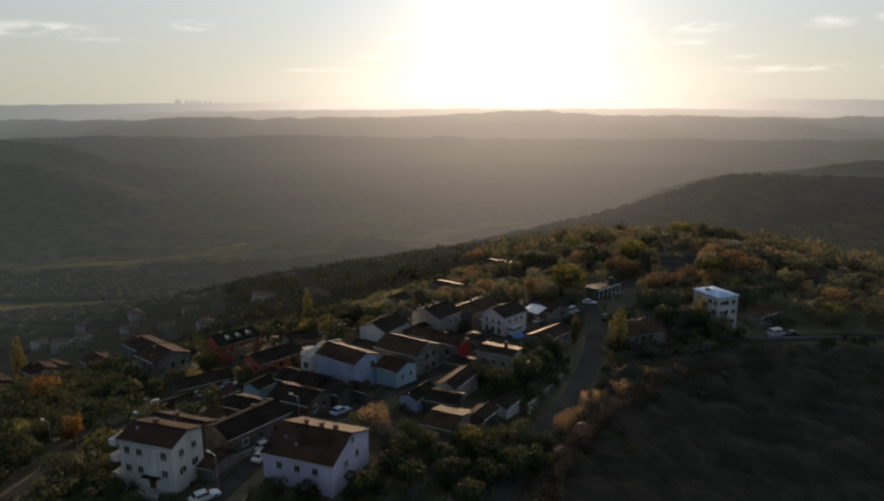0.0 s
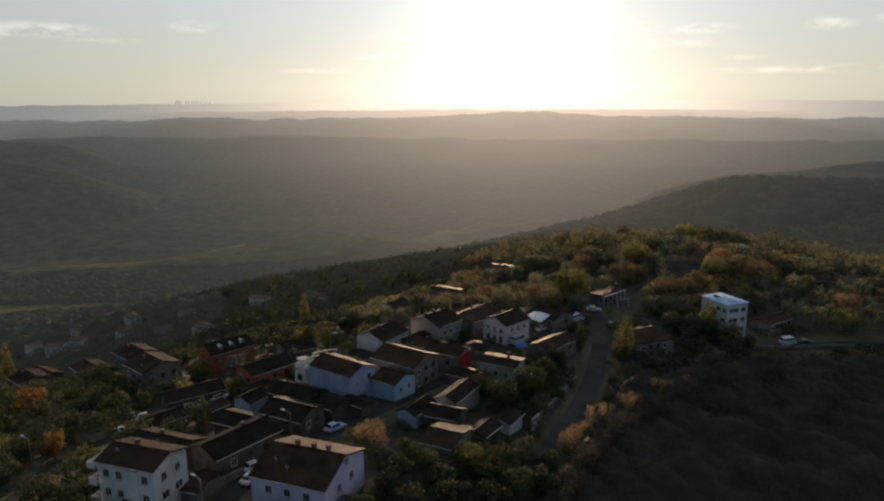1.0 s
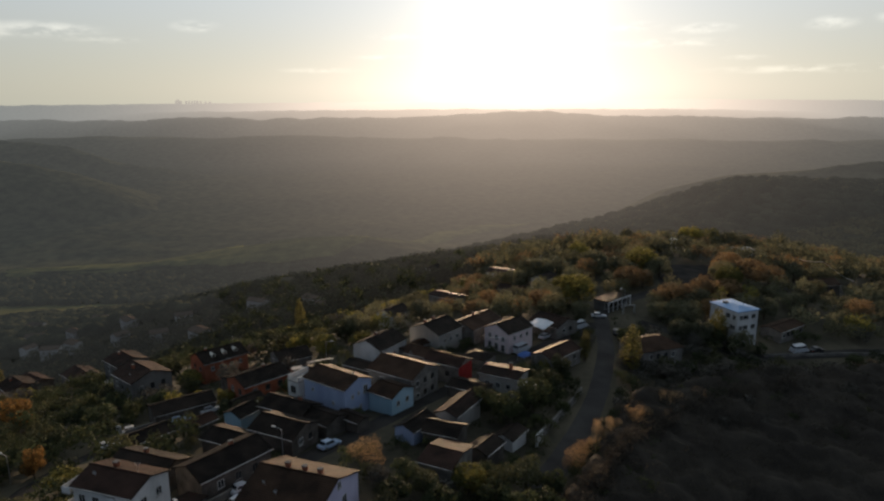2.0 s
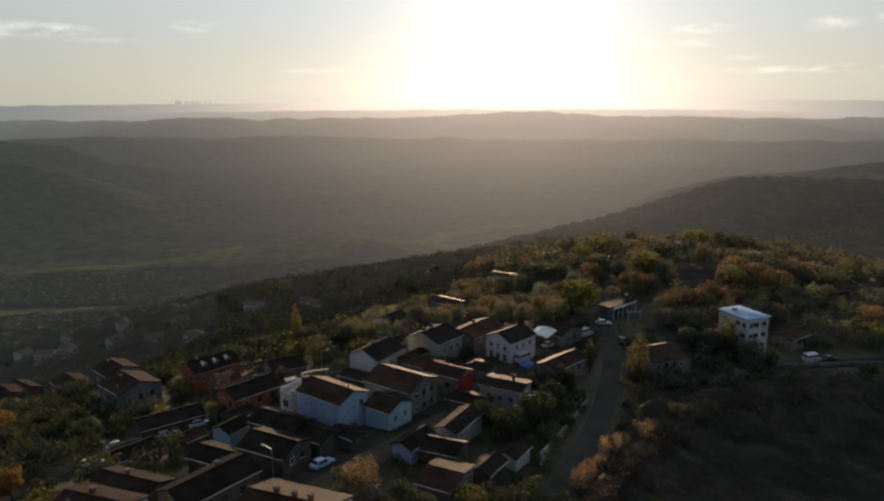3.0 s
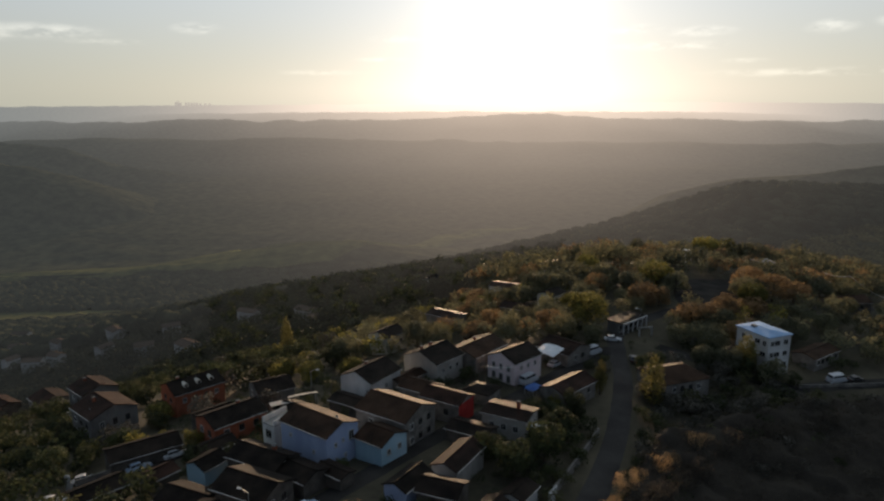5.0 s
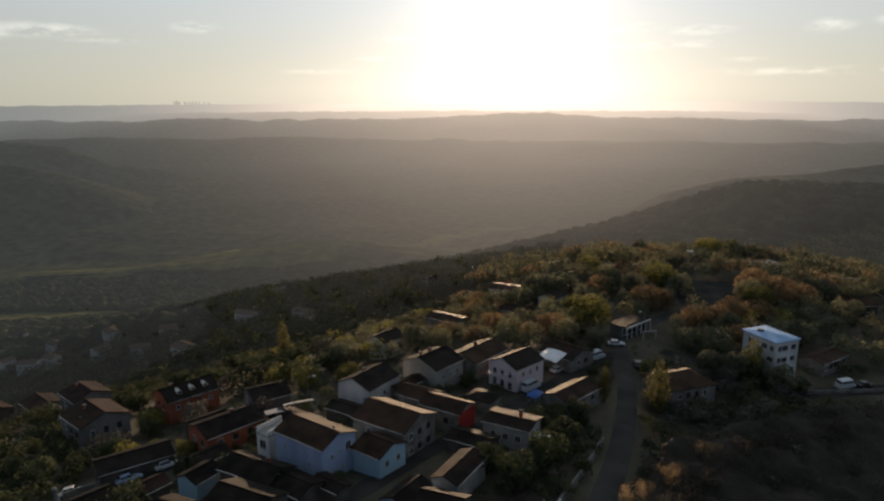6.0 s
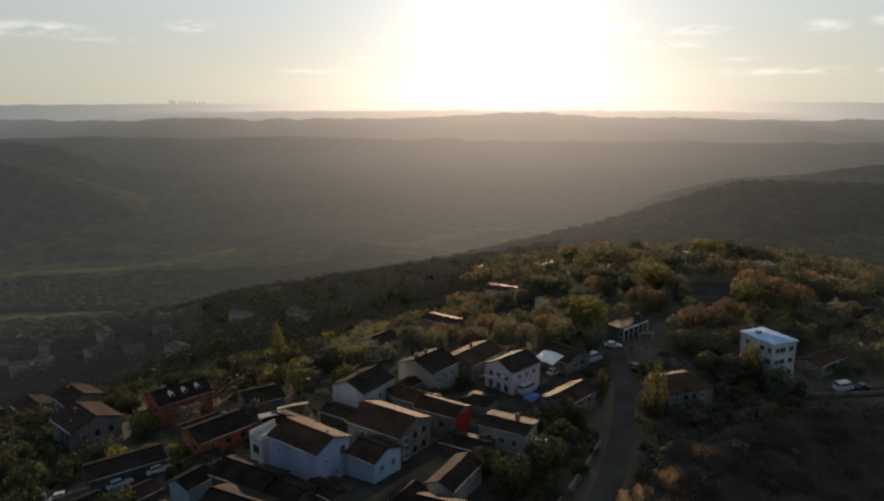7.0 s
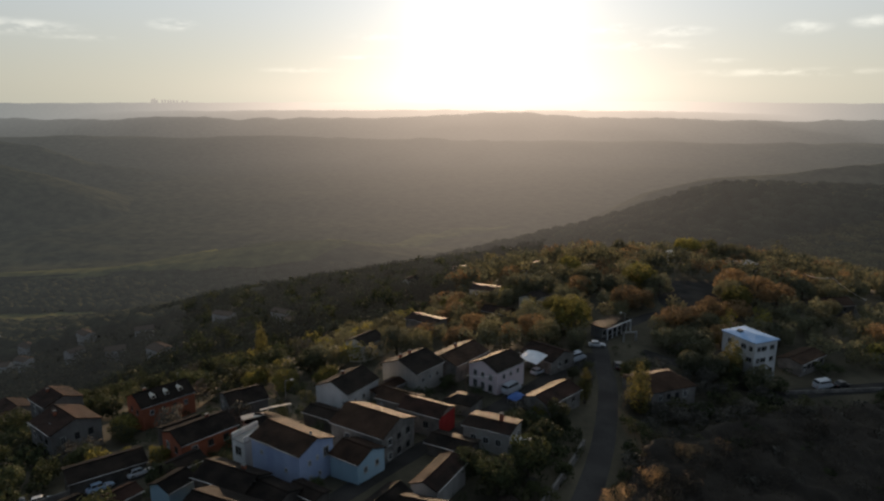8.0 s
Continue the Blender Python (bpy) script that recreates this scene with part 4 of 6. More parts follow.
make_road([(-78, 84), (-70, 97), (-72, 116), (-68, 130), (-58, 142), (-48, 150)], 4.4, M_STREET, "road", "narrow lane among gardens", 6.0)
make_road([(48, 200), (70, 184), (90, 188), (120, 196), (170, 200)], 4.6, M_STREET, "road", "dirt road along the slope")


# ---- trees ----
def leaf_quads(rng, centres, out, size):
    """A small ragged leaf spray at every centre, turned roughly outwards."""
    n = len(centres)
    face = out + rng.normal(size=(n, 3)) * 0.42
    face /= np.linalg.norm(face, axis=1)[:, None]
    u = np.cross(face, rng.normal(size=(n, 3)))
    u /= np.linalg.norm(u, axis=1)[:, None]
    v = np.cross(face, u)
    s = size * rng.uniform(0.55, 1.3, (n, 1))
    k = rng.uniform(0.5, 1.0, (n, 1))
    return np.stack([centres - u * s, centres - v * s * k, centres + u * s, centres + v * s * k * 0.8], 1)


def crown_points(rng, n, lobes):
    """Points near the outside of a crown made of lobes (x, y, z, radius, flattening), and the way out at each."""
    lobes = np.array(lobes)
    w = lobes[:, 3] ** 2
    which = rng.choice(len(lobes), n, p=w / w.sum())
    d = rng.normal(size=(n, 3))
    d[:, 2] = np.where(d[:, 2] < 0, d[:, 2] * 0.6, d[:, 2])
    d /= np.linalg.norm(d, axis=1)[:, None]
    r = lobes[which, 3] * rng.uniform(0.55, 1.05, n) ** 0.5
    p = lobes[which, :3] + d * r[:, None]
    p[:, 2] = lobes[which, 2] + d[:, 2] * r * lobes[which, 4]
    return p, d


def crown_lobes(rng, style, r, h):
    """Lobes for a crown of that radius standing from the ground to height h."""
    if style == "poplar":
        ks = np.linspace(0.12, 0.95, 14)
        girth = np.interp(ks, (0.1, 0.3, 0.55, 0.8, 0.96), (0.55, 0.9, 0.95, 0.62, 0.2))
        return [(rng.normal() * 0.1 * r, rng.normal() * 0.1 * r, h * k, r * g * rng.uniform(0.88, 1.08), 1.3) for k, g in zip(ks, girth)]
    if style == "dome":
        out = [(0, 0, h * 0.55, r * 0.86, 0.42 * h / (0.86 * r))]
        for i in range(9):
            a, up = i * 2.4 + rng.uniform(-0.3, 0.3), rng.uniform(0.30, 0.82)
            q = r * rng.uniform(0.55, 0.72) * (1.25 - 0.65 * up)
            out.append((math.cos(a) * q, math.sin(a) * q, h * up, r * rng.uniform(0.30, 0.44), 1.0))
        return out
    out = [(0, 0, h * 0.56, r * 0.74, 1.0)]
    for i in range(11):
        a = i * 2.4 + rng.uniform(-0.4, 0.4)
        q = r * rng.uniform(0.42, 0.70)
        out.append((math.cos(a) * q, math.sin(a) * q, h * rng.uniform(0.30, 0.80), r * rng.uniform(0.28, 0.46), rng.uniform(0.8, 1.1)))
    return out


def tree_meshes(seed, style, r, h, leaves, size, material):
    rng = np.random.default_rng(seed)
    lobes = crown_lobes(rng, style, r, h)
    crown = quads_mesh("crown", leaf_quads(rng, *crown_points(rng, leaves, lobes), size), material)
    bm = bmesh.new()
    rod(bm, (0, 0, -0.6), (0.05, 0.03, h * 0.45), 0.05 * h * 0.5 + 0.06, 0.05 * h * 0.3 + 0.03)
    rod(bm, (0.05, 0.03, h * 0.43), (0, 0, h * 0.72), 0.05 * h * 0.3 + 0.03, 0.03)
    for i in range(6 if style != "poplar" else 2):
        x, y, z, lr, _ = lobes[1 + i]
        rod(bm, (0.03, 0.02, h * (0.26 + 0.03 * i)), (x * 0.8, y * 0.8, z), 0.05 + 0.006 * h, 0.02, 6)
    me = bpy.data.meshes.new("trunk")
    bm.to_mesh(me)
    bm.free()
    me.materials.append(M_BARK)
    return me, crown


KINDS = {}
for kind, style, mat, label in (
    ("green", "round", M_LEAF_GREEN, "broad garden tree with dark green leaves"), ("olive", "round", M_LEAF_OLIVE, "broad garden tree turning olive brown"),
    ("yellow", "round", M_LEAF_YELLOW, "round tree with yellow autumn leaves"), ("orange", "round", M_LEAF_ORANGE, "round tree with rust orange autumn leaves"),
    ("poplar", "poplar", M_LEAF_POPLAR, "slim poplar with yellowing leaves"), ("dome_yellow", "dome", M_LEAF_YELLOW, "big round tree with yellow green leaves"), ("dome_orange", "dome", M_LEAF_SPUR_RUST, "big round tree with rust orange leaves"), ("dome_olive", "dome", M_LEAF_SPUR_OLIVE, "big round tree turning olive"), ("dome_green", "dome", M_LEAF_SPUR_GREEN, "big round dark green tree"), ("grey", "round", M_LEAF_GREY, "half-bare tree with brown twigs"), ("tuft", "round", M_LEAF_TUFT, "low bush with dry orange leaves, coloured as if sunlit"),
):
    for v in range(3):
        r, h = (1.5, 9.0) if style == "poplar" else (3.0, 6.0)
        KINDS.setdefault(kind, []).append((tree_meshes(v * 11 + len(KINDS) * 37, style, r, h, 1500 if style != "dome" else 1800, 0.17 if style == "poplar" else (0.12 if kind == "tuft" else 0.22) if style == "round" else 0.21, mat), r, h, label))

tree_rng = random.Random(5)


def plant(kind, x, y, r, h, group="village trees"):
    (trunk, crown), r0, h0, label = tree_rng.choice(KINDS[kind])
    ob = thing("tree", label, "tree", pose(x, y, ground_z(x, y), 0, 0, tree_rng.uniform(0, 360)), group)
    for name, me in (("trunk", trunk), ("crown", crown)):
        p = new(name, me)
        p.parent = ob
        p.scale = (r / r0, r / r0, h / h0)
    return ob


def inside(p, poly):
    x, y = p
    hit = False
    for (x0, y0), (x1, y1) in zip(poly, poly[1:] + poly[:1]):
        if (y0 > y) != (y1 > y) and x < (x1 - x0) * (y - y0) / (y1 - y0) + x0:
            hit = not hit
    return hit


def woods(name, label, spots, material, leaves, size, seed):
    """Many crowns joined: spots are (x, y, radius, height)."""
    rng = np.random.default_rng(seed)
    protos = []
    for v in range(6):
        protos.append(leaf_quads(rng, *crown_points(rng, leaves, crown_lobes(rng, "round", 1.0, 1.9)), size))
    spots = np.array(spots)
    z = heights(spots[:, 0], spots[:, 1])
    chunks = []
    for (x, y, r, h), zz in zip(spots, z):
        q = protos[int(rng.integers(6))]
        a = rng.uniform(0, 6.28)
        c, s = math.cos(a), math.sin(a)
        m = np.array([[c * r, -s * r, 0], [s * r, c * r, 0], [0, 0, h / 1.9]])
        chunks.append(q @ m.T + np.array([x, y, zz]))
    me = quads_mesh(name, np.concatenate(chunks), material)
    return tagged(new(name, me), label, "woods", kind="stuff")


def scatter(step, x0, x1, y0, y1, keep, seed, r=(2, 3.4), h=(4, 7), shake=0.55):
    """Spots for trees about step metres apart, shaken off the grid."""
    rng = random.Random(seed)
    out = []
    for j in range(int((y1 - y0) / step)):
        for i in range(int((x1 - x0) / step)):
            x = x0 + (i + 0.5 * (j % 2) + rng.uniform(-shake, shake)) * step
            y = y0 + (j + rng.uniform(-shake, shake)) * step
            k, k2 = rng.random(), rng.random()
            if keep(x, y):
                out.append((x, y, r[0] + (r[1] - r[0]) * k, h[0] + (h[1] - h[0]) * (0.6 * k + 0.4 * k2)))
    return out


SQUARE = [(70, 272), (97, 275), (92, 252), (83, 236), (61, 229), (62, 240)]


def free_of(x, y, r):
    """Whether a crown of radius r there keeps clear of houses and roads."""
    for hx, hy, turn, L, W in FOOT:
        a = radians(-turn)
        dx, dy = x - hx, y - hy
        u, v = dx * math.cos(a) - dy * math.sin(a), dx * math.sin(a) + dy * math.cos(a)
        if abs(u) < L / 2 + r * 0.75 and abs(v) < W / 2 + r * 0.75:
            return False
    if inside((x, y), SQUARE):
        return False
    return all((x - a) ** 2 + (y - b) ** 2 > (w + r * 0.6) ** 2 for a, b, w in TRACK)


def in_view(x, y):
    return abs(x + 4) < 0.74 * (y - 4) + 30


# trees that stand out, one by one: kind, x, y, radius, height
for kind, x, y, r, h in (
    ("poplar", 38.5, 168, 2.6, 11.5), ("poplar", 28, 170.5, 1.5, 8.4), ("dome_yellow", 32.5, 213, 6.0, 11.0), ("dome_orange", 51, 230, 4.8, 8.6), ("dome_yellow", 62, 254, 6.0, 10.0), ("dome_orange", 57, 233, 3.8, 6.6),
    ("poplar", 65, 187.5, 2.6, 10.5), ("dome_orange", 60.5, 214, 5.2, 7.6), ("dome_orange", 67.5, 217, 4.4, 7.0), ("dome_orange", 72.5, 221, 4.4, 8.4), ("dome_yellow", 84, 232, 5.0, 8.8), ("dome_orange", 95, 243, 6.4, 9.6), ("dome_orange", 91, 252, 6.0, 9.4), ("dome_olive", 85, 241, 4.6, 8.4), ("dome_orange", 103, 246, 5.0, 7.6), ("dome_orange", 69.5, 205, 3.8, 6.4), ("dome_green", 61, 198, 4.2, 7.0), ("dome_green", 54, 203, 3.6, 5.4), ("dome_green", 60.5, 186.5, 3.6, 7.2), ("dome_green", 69.5, 183.0, 3.8, 6.6), ("dome_green", 56, 189, 3.4, 6.0), ("dome_yellow", 99, 317, 6.5, 11.0), ("dome_yellow", 107, 320, 5.5, 10.0), ("dome_olive", 116, 311, 7.0, 10.0), ("dome_olive", 124, 314, 5.5, 8.5), ("dome_green", 76, 300, 4.5, 7.0), ("dome_orange", 70, 306, 4.5, 7.5), ("dome_green", 66, 247, 4.6, 7.6), ("dome_olive", 46, 262, 5.4, 8.8), ("dome_green", 52, 246, 5.2, 8.6), ("dome_orange", 42, 252, 4.6, 7.4), ("dome_yellow", 44, 282, 5.0, 10.0), ("dome_olive", 22, 262, 5.0, 9.5), ("dome_green", 27, 257, 5.0, 9.0), ("dome_orange", 3, 248, 4.6, 8.6), ("dome_olive", 9, 245, 5.0, 9.0), ("dome_green", 16, 246, 4.8, 8.0), ("dome_orange", 2, 237, 4.2, 7.6), ("dome_olive", 73, 326, 5.0, 10.0),
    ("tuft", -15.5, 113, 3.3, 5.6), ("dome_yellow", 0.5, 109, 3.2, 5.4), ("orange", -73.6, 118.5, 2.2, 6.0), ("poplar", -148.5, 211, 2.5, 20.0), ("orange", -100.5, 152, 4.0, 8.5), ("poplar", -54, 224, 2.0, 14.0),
    ("green", 7.5, 134, 3.6, 7.4), ("green", 13, 141, 3.8, 8.0), ("green", 17, 150, 3.4, 6.4), ("olive", 21, 160, 2.6, 5.2), ("green", 3, 138, 3.0, 6.0), ("olive", 9.5, 113, 3.4, 5.4), ("green", 4.5, 106, 3.4, 5.6),
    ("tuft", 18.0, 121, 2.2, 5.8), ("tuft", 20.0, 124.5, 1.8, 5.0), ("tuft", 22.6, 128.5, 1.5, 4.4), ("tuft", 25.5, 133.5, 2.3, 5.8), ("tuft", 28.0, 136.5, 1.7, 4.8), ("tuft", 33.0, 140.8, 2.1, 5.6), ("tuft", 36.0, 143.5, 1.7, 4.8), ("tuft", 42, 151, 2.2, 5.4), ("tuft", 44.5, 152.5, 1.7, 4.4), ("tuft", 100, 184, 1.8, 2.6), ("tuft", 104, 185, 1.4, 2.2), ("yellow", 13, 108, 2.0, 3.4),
    ("yellow", -68, 170, 3.4, 5.0), ("green", -70.5, 174.5, 2.8, 4.6), ("olive", -66.5, 166.0, 2.6, 4.2), ("olive", -88, 168, 3.0, 5.0), ("yellow", -51, 148.5, 2.4, 4.2), ("yellow", -57, 150, 2.2, 4.0), ("olive", -54, 196, 4.6, 7.0), ("yellow", -46, 192, 4.0, 6.0), ("yellow", -38, 186, 3.8, 5.4), ("olive", -34, 196, 4.4, 6.2), ("yellow", -28, 186, 3.4, 5.0),
    ("green", -67, 207, 3.4, 5.4), ("olive", -72, 204, 3.0, 5.0), ("green", -62, 205, 3.2, 5.2), ("green", 28.6, 208.6, 2.2, 3.2), ("green", -10, 104, 2.6, 4.4), ("olive", -6, 107, 2.4, 4.2), ("grey", -13, 108, 2.2, 3.6), ("green", -9, 109.6, 2.6, 4.2), ("green", -4, 103, 2.8, 4.6), ("olive", -11.5, 99.5, 2.6, 4.0), ("green", 3.6, 113, 2.4, 3.8), ("green", -8, 96, 2.8, 4.6), ("olive", -1.5, 98.5, 3.0, 5.0), ("green", -52, 91, 2.8, 4.6), ("olive", -54.5, 95, 2.8, 4.8), ("green", -67, 152, 3.0, 5.0), ("green", -47, 139, 2.8, 4.4), ("green", -40, 138, 2.4, 3.8), ("green", 44, 186, 2.6, 4.8), ("green", 40, 184, 1.8, 4.0),
    ("green", 4.0, 98, 3.0, 6.6), ("green", 8.0, 103, 3.0, 6.8), ("green", 12.0, 105.5, 2.8, 6.6), ("olive", 5.0, 110, 2.8, 5.6), ("green", 13.6, 112, 2.4, 6.0), ("green", 0.5, 92, 3.0, 6.0), ("yellow", 18, 163, 2.0, 3.4), ("olive", 12, 156, 2.4, 4.4), ("green", -46, 86.5, 2.2, 3.4), ("green", -40.5, 86.5, 2.0, 3.0), ("olive", -51, 87.5, 2.4, 4.0), ("green", -22, 89.5, 2.2, 3.6), ("green", -27, 90.5, 2.0, 3.2), ("green", -15, 92, 2.6, 4.4), ("green", 64, 185.5, 3.0, 5.8), ("green", 68, 182.5, 2.8, 5.0), ("grey", 58, 184, 2.6, 4.6), ("green", 75, 184, 2.0, 3.2), ("green", 52, 169, 2.8, 4.0), ("grey", 46, 166, 2.6, 4.0),
):
    plant(kind, x, y, r, h)


BUSHES = {}


def garden(seed, tries, area, kinds, r, h, gap, limit, more):
    """Trees over an area: up to limit of them one by one, the rest joined by kind."""
    rng = random.Random(seed)
    x0, x1, y0, y1 = area
    put = []
    for _ in range(tries):
        if len(put) >= limit + more:
            break
        x, y, k = rng.uniform(x0, x1), rng.uniform(y0, y1), rng.random()
        q = r[0] + (r[1] - r[0]) * k
        if in_view(x, y) and free_of(x, y, q) and all((x - a) ** 2 + (y - b) ** 2 > (gap * (q + c)) ** 2 for a, b, c in put):
            put.append((x, y, q))
            kind, tall = rng.choice(kinds), h[0] + (h[1] - h[0]) * (0.5 * k + 0.5 * rng.random())
            if len(put) <= limit:
                plant(kind, x, y, q, tall)
            else:
                BUSHES.setdefault(kind, []).append((x, y, q, tall))


garden(11, 4000, (-130, -50, 84, 150), ["green"] * 7 + ["olive"] * 3 + ["yellow"], (1.8, 3.8), (3.4, 6.8), 0.58, 34, 136)
garden(12, 4000, (-130, -36, 150, 262), ["green"] * 9 + ["olive"] * 3 + ["yellow"] + ["grey"], (2.2, 4.2), (4.0, 7.2), 0.66, 20, 90)
garden(21, 3000, (-138, -84, 150, 216), ["green"] * 8 + ["olive"] * 3, (1.8, 3.2), (2.6, 4.6), 0.55, 0, 90)
garden(13, 4000, (-36, 36, 196, 262), ["dome_olive"] * 5 + ["dome_orange"] * 2 + ["dome_yellow"] * 2 + ["dome_green"] * 3, (2.4, 5.0), (4.4, 8.5), 0.60, 28, 72)
garden(14, 4000, (54, 160, 196, 262), ["dome_olive"] * 5 + ["dome_orange"] * 2 + ["dome_green"] * 3 + ["dome_yellow"], (2.4, 5.2), (4.0, 8.2), 0.60, 26, 84)
garden(20, 800, (36, 54, 220, 262), ["dome_olive"] * 3 + ["dome_orange"] + ["dome_green"] * 3, (2.4, 4.8), (4.4, 8.0), 0.60, 4, 12)
garden(15, 3000, (40, 150, 158, 200), ["green"] * 2 + ["grey"] * 5 + ["olive"] * 2, (1.6, 3.2), (2.4, 4.6), 0.66, 6, 59)
garden(18, 2500, (30, 78, 146, 182), ["green"] * 2 + ["grey"] * 6 + ["olive"] * 2, (1.4, 2.8), (2.2, 4.4), 0.62, 8, 62)
garden(19, 1500, (10, 36, 118, 200), ["green"] * 4 + ["olive"] * 2, (1.2, 2.4), (2.0, 4.4), 0.55, 6, 49)
garden(16, 2000, (-50, 24, 84, 180), ["green"] * 6 + ["olive"] * 2 + ["grey"], (1.0, 2.2), (1.6, 3.8), 0.62, 14, 121)

for n, (kind, spots) in enumerate(sorted(BUSHES.items())):
    woods("garden_trees", KINDS[kind][0][3], spots, KINDS[kind][0][0][1].materials[0], 320 if "dome" not in kind else 400, 0.108 if "dome" not in kind else 0.092, 70 + n)

SLOPE = [(10, 100), (20, 121), (29, 140), (35, 152), (50, 162), (72, 173), (96, 180), (150, 189), (240, 202), (240, 30), (0, 30), (2, 90)]
yard = scatter(2.5, -62, 92, 84, 205, lambda x, y: free_of(x, y, 0.9) and not inside((x, y), SLOPE), 17, (0.6, 1.5), (0.7, 2.4))
picker = random.Random(21)
yard = [s for s in yard if picker.random() < 0.42]
woods("yard_shrubs", "dark shrubs and weeds in the yards between houses", yard, M_LEAF_GREEN, 70, 0.15, 81)

slope_spots = scatter(2.7, 0, 200, 84, 205, lambda x, y: inside((x, y), SLOPE) and free_of(x, y, 1.8) and in_view(x, y + 20), 3, (1.8, 3.0), (3.4, 5.6))
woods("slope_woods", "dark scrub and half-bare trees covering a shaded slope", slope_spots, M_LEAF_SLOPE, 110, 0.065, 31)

brow_rng = random.Random(33)
brow = []
for i in range(60):
    k = i / 59
    x, y = np.interp(k, (0, 0.3, 0.55, 0.75, 1), (7.5, 17.5, 29, 46, 74)), np.interp(k, (0, 0.3, 0.55, 0.75, 1), (84, 112, 132, 150.5, 166))
    brow.append((x + brow_rng.uniform(-0.6, 1.8), y + brow_rng.uniform(-1.8, 0.8), brow_rng.uniform(1.8, 2.8), brow_rng.uniform(4.6, 6.8)))
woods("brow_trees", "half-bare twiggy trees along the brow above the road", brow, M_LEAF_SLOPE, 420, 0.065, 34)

near_spots = scatter(7.2, -125, 230, 262, 345, lambda x, y: in_view(x, y) and free_of(x, y, 3.2), 6, (3.0, 6.2), (5.0, 10.0))
# taller along the two ends of the crest, to fit the skyline in the camera's view
near_spots = [(x, y, r, h * (1.5 if x < 60 and y > 285 else 1.3 if x > 140 else 1.0)) for x, y, r, h in near_spots]
flank, crest = [0, 0, 1, 0, 0, 1, 0, 0, 1, 0, 0], [2, 3, 3, 4, 2, 3, 2, 4, 2, 3, 3]
for i, (mat, label) in enumerate(((M_HAZE_FLANK, "dark green woods on the shaded flank of the spur"), (M_LEAF_GREEN, "dull green woods on the shaded flank of the spur"), (M_LEAF_SPUR_GREEN, "dull green woods on the hill past the village"), (M_LEAF_SPUR_OLIVE, "olive brown woods on the hill past the village"), (M_LEAF_SPUR_RUST, "rust coloured autumn trees among the woods"))):
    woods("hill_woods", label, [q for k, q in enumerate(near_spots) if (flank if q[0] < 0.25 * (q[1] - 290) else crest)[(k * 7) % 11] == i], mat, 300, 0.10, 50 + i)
back_spots = scatter(6.8, -190, 230, 345, 440, lambda x, y: in_view(x, y) and free_of(x, y, 3.2), 9, (2.8, 5.4), (5.0, 9.0))
left_spots = scatter(6.6, -440, -120, 200, 440, lambda x, y: in_view(x, y) and (x < -190 or (x < -125 and y < 345)) and free_of(x, y, 4.2), 8, (2.4, 4.8), (4.0, 7.5))
far_spots = scatter(6.8, -720, 700, 432, 905, lambda x, y: in_view(x, y) and not (-640 < x < -190 and 606 < y < 722 + 0.05 * x), 4, (3.2, 7.2), (3.5, 10), 0.8)
far_spots = [(x, y, r, h * (0.6 if x < -180 and 470 < y < 640 else 1.0)) for x, y, r, h in far_spots]
def near_flank(x, y):
    """The nearer flank of the wooded hill, rising past the spur."""
    return x > 110 and y < max(455, 488 + 0.53 * (x - 190))


right_spots = [s for s in back_spots + far_spots if near_flank(s[0], s[1])]
far_spots = [s for s in far_spots if not near_flank(s[0], s[1])]
back_spots = [s for s in back_spots if s[0] <= 110]
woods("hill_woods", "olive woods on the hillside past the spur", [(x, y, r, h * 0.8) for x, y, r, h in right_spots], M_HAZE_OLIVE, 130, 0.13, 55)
def spur_flank(x, y):
    """The wooded flank of the spur, where the woods get the thinner haze glow."""
    return -0.36 * y + 75 * noise.noise(Vector((x * 0.013, y * 0.013, 2.0))) + 25 * noise.noise(Vector((x * 0.06, y * 0.06, 5.0))) < x < 70 and y < 545


flank_spots = [q for q in back_spots + left_spots + far_spots if spur_flank(q[0], q[1])]
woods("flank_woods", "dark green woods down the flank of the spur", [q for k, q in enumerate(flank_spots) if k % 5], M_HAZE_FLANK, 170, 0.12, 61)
woods("flank_woods", "olive woods down the flank of the spur", flank_spots[::5], M_LEAF_GREEN, 170, 0.12, 62)
far_spots = [q for q in far_spots if not spur_flank(q[0], q[1])]
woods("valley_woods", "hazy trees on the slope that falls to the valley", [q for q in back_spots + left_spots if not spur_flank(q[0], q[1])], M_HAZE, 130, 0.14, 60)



def far_canopy(spots, seed, material, name, label):
    """The roof of dense woods: a lumpy crown for every tree."""
    rng = np.random.default_rng(seed)
    seg, levels = 8, (1.45, 0.95, 0.4, -0.35)
    ring = np.arange(seg) * 2 * math.pi / seg
    spots = np.array(spots)
    z = heights(spots[:, 0], spots[:, 1])
    verts, quads = [], []
    for n, ((x, y, r, h), zz) in enumerate(zip(spots, z)):
        turn = rng.uniform(0, 6.28)
        for e in levels:
            bump = rng.uniform(0.72, 1.22, seg)
            verts.append(np.stack([x + np.cos(ring + turn) * math.cos(e) * r * bump, y + np.sin(ring + turn) * math.cos(e) * r * bump, zz + h * 0.45 + math.sin(e) * h * 0.55 * (0.8 + 0.2 * bump)], 1))
        base = n * seg * len(levels)
        for k in range(len(levels) - 1):
            a = base + k * seg + np.arange(seg)
            b = base + k * seg + (np.arange(seg) + 1) % seg
            quads.append(np.stack([a + seg, b + seg, b, a], 1))
    me = grid_quads(name, np.concatenate(verts), np.concatenate(quads), material)
    tagged(new(name, me), label, "woods", kind="stuff")


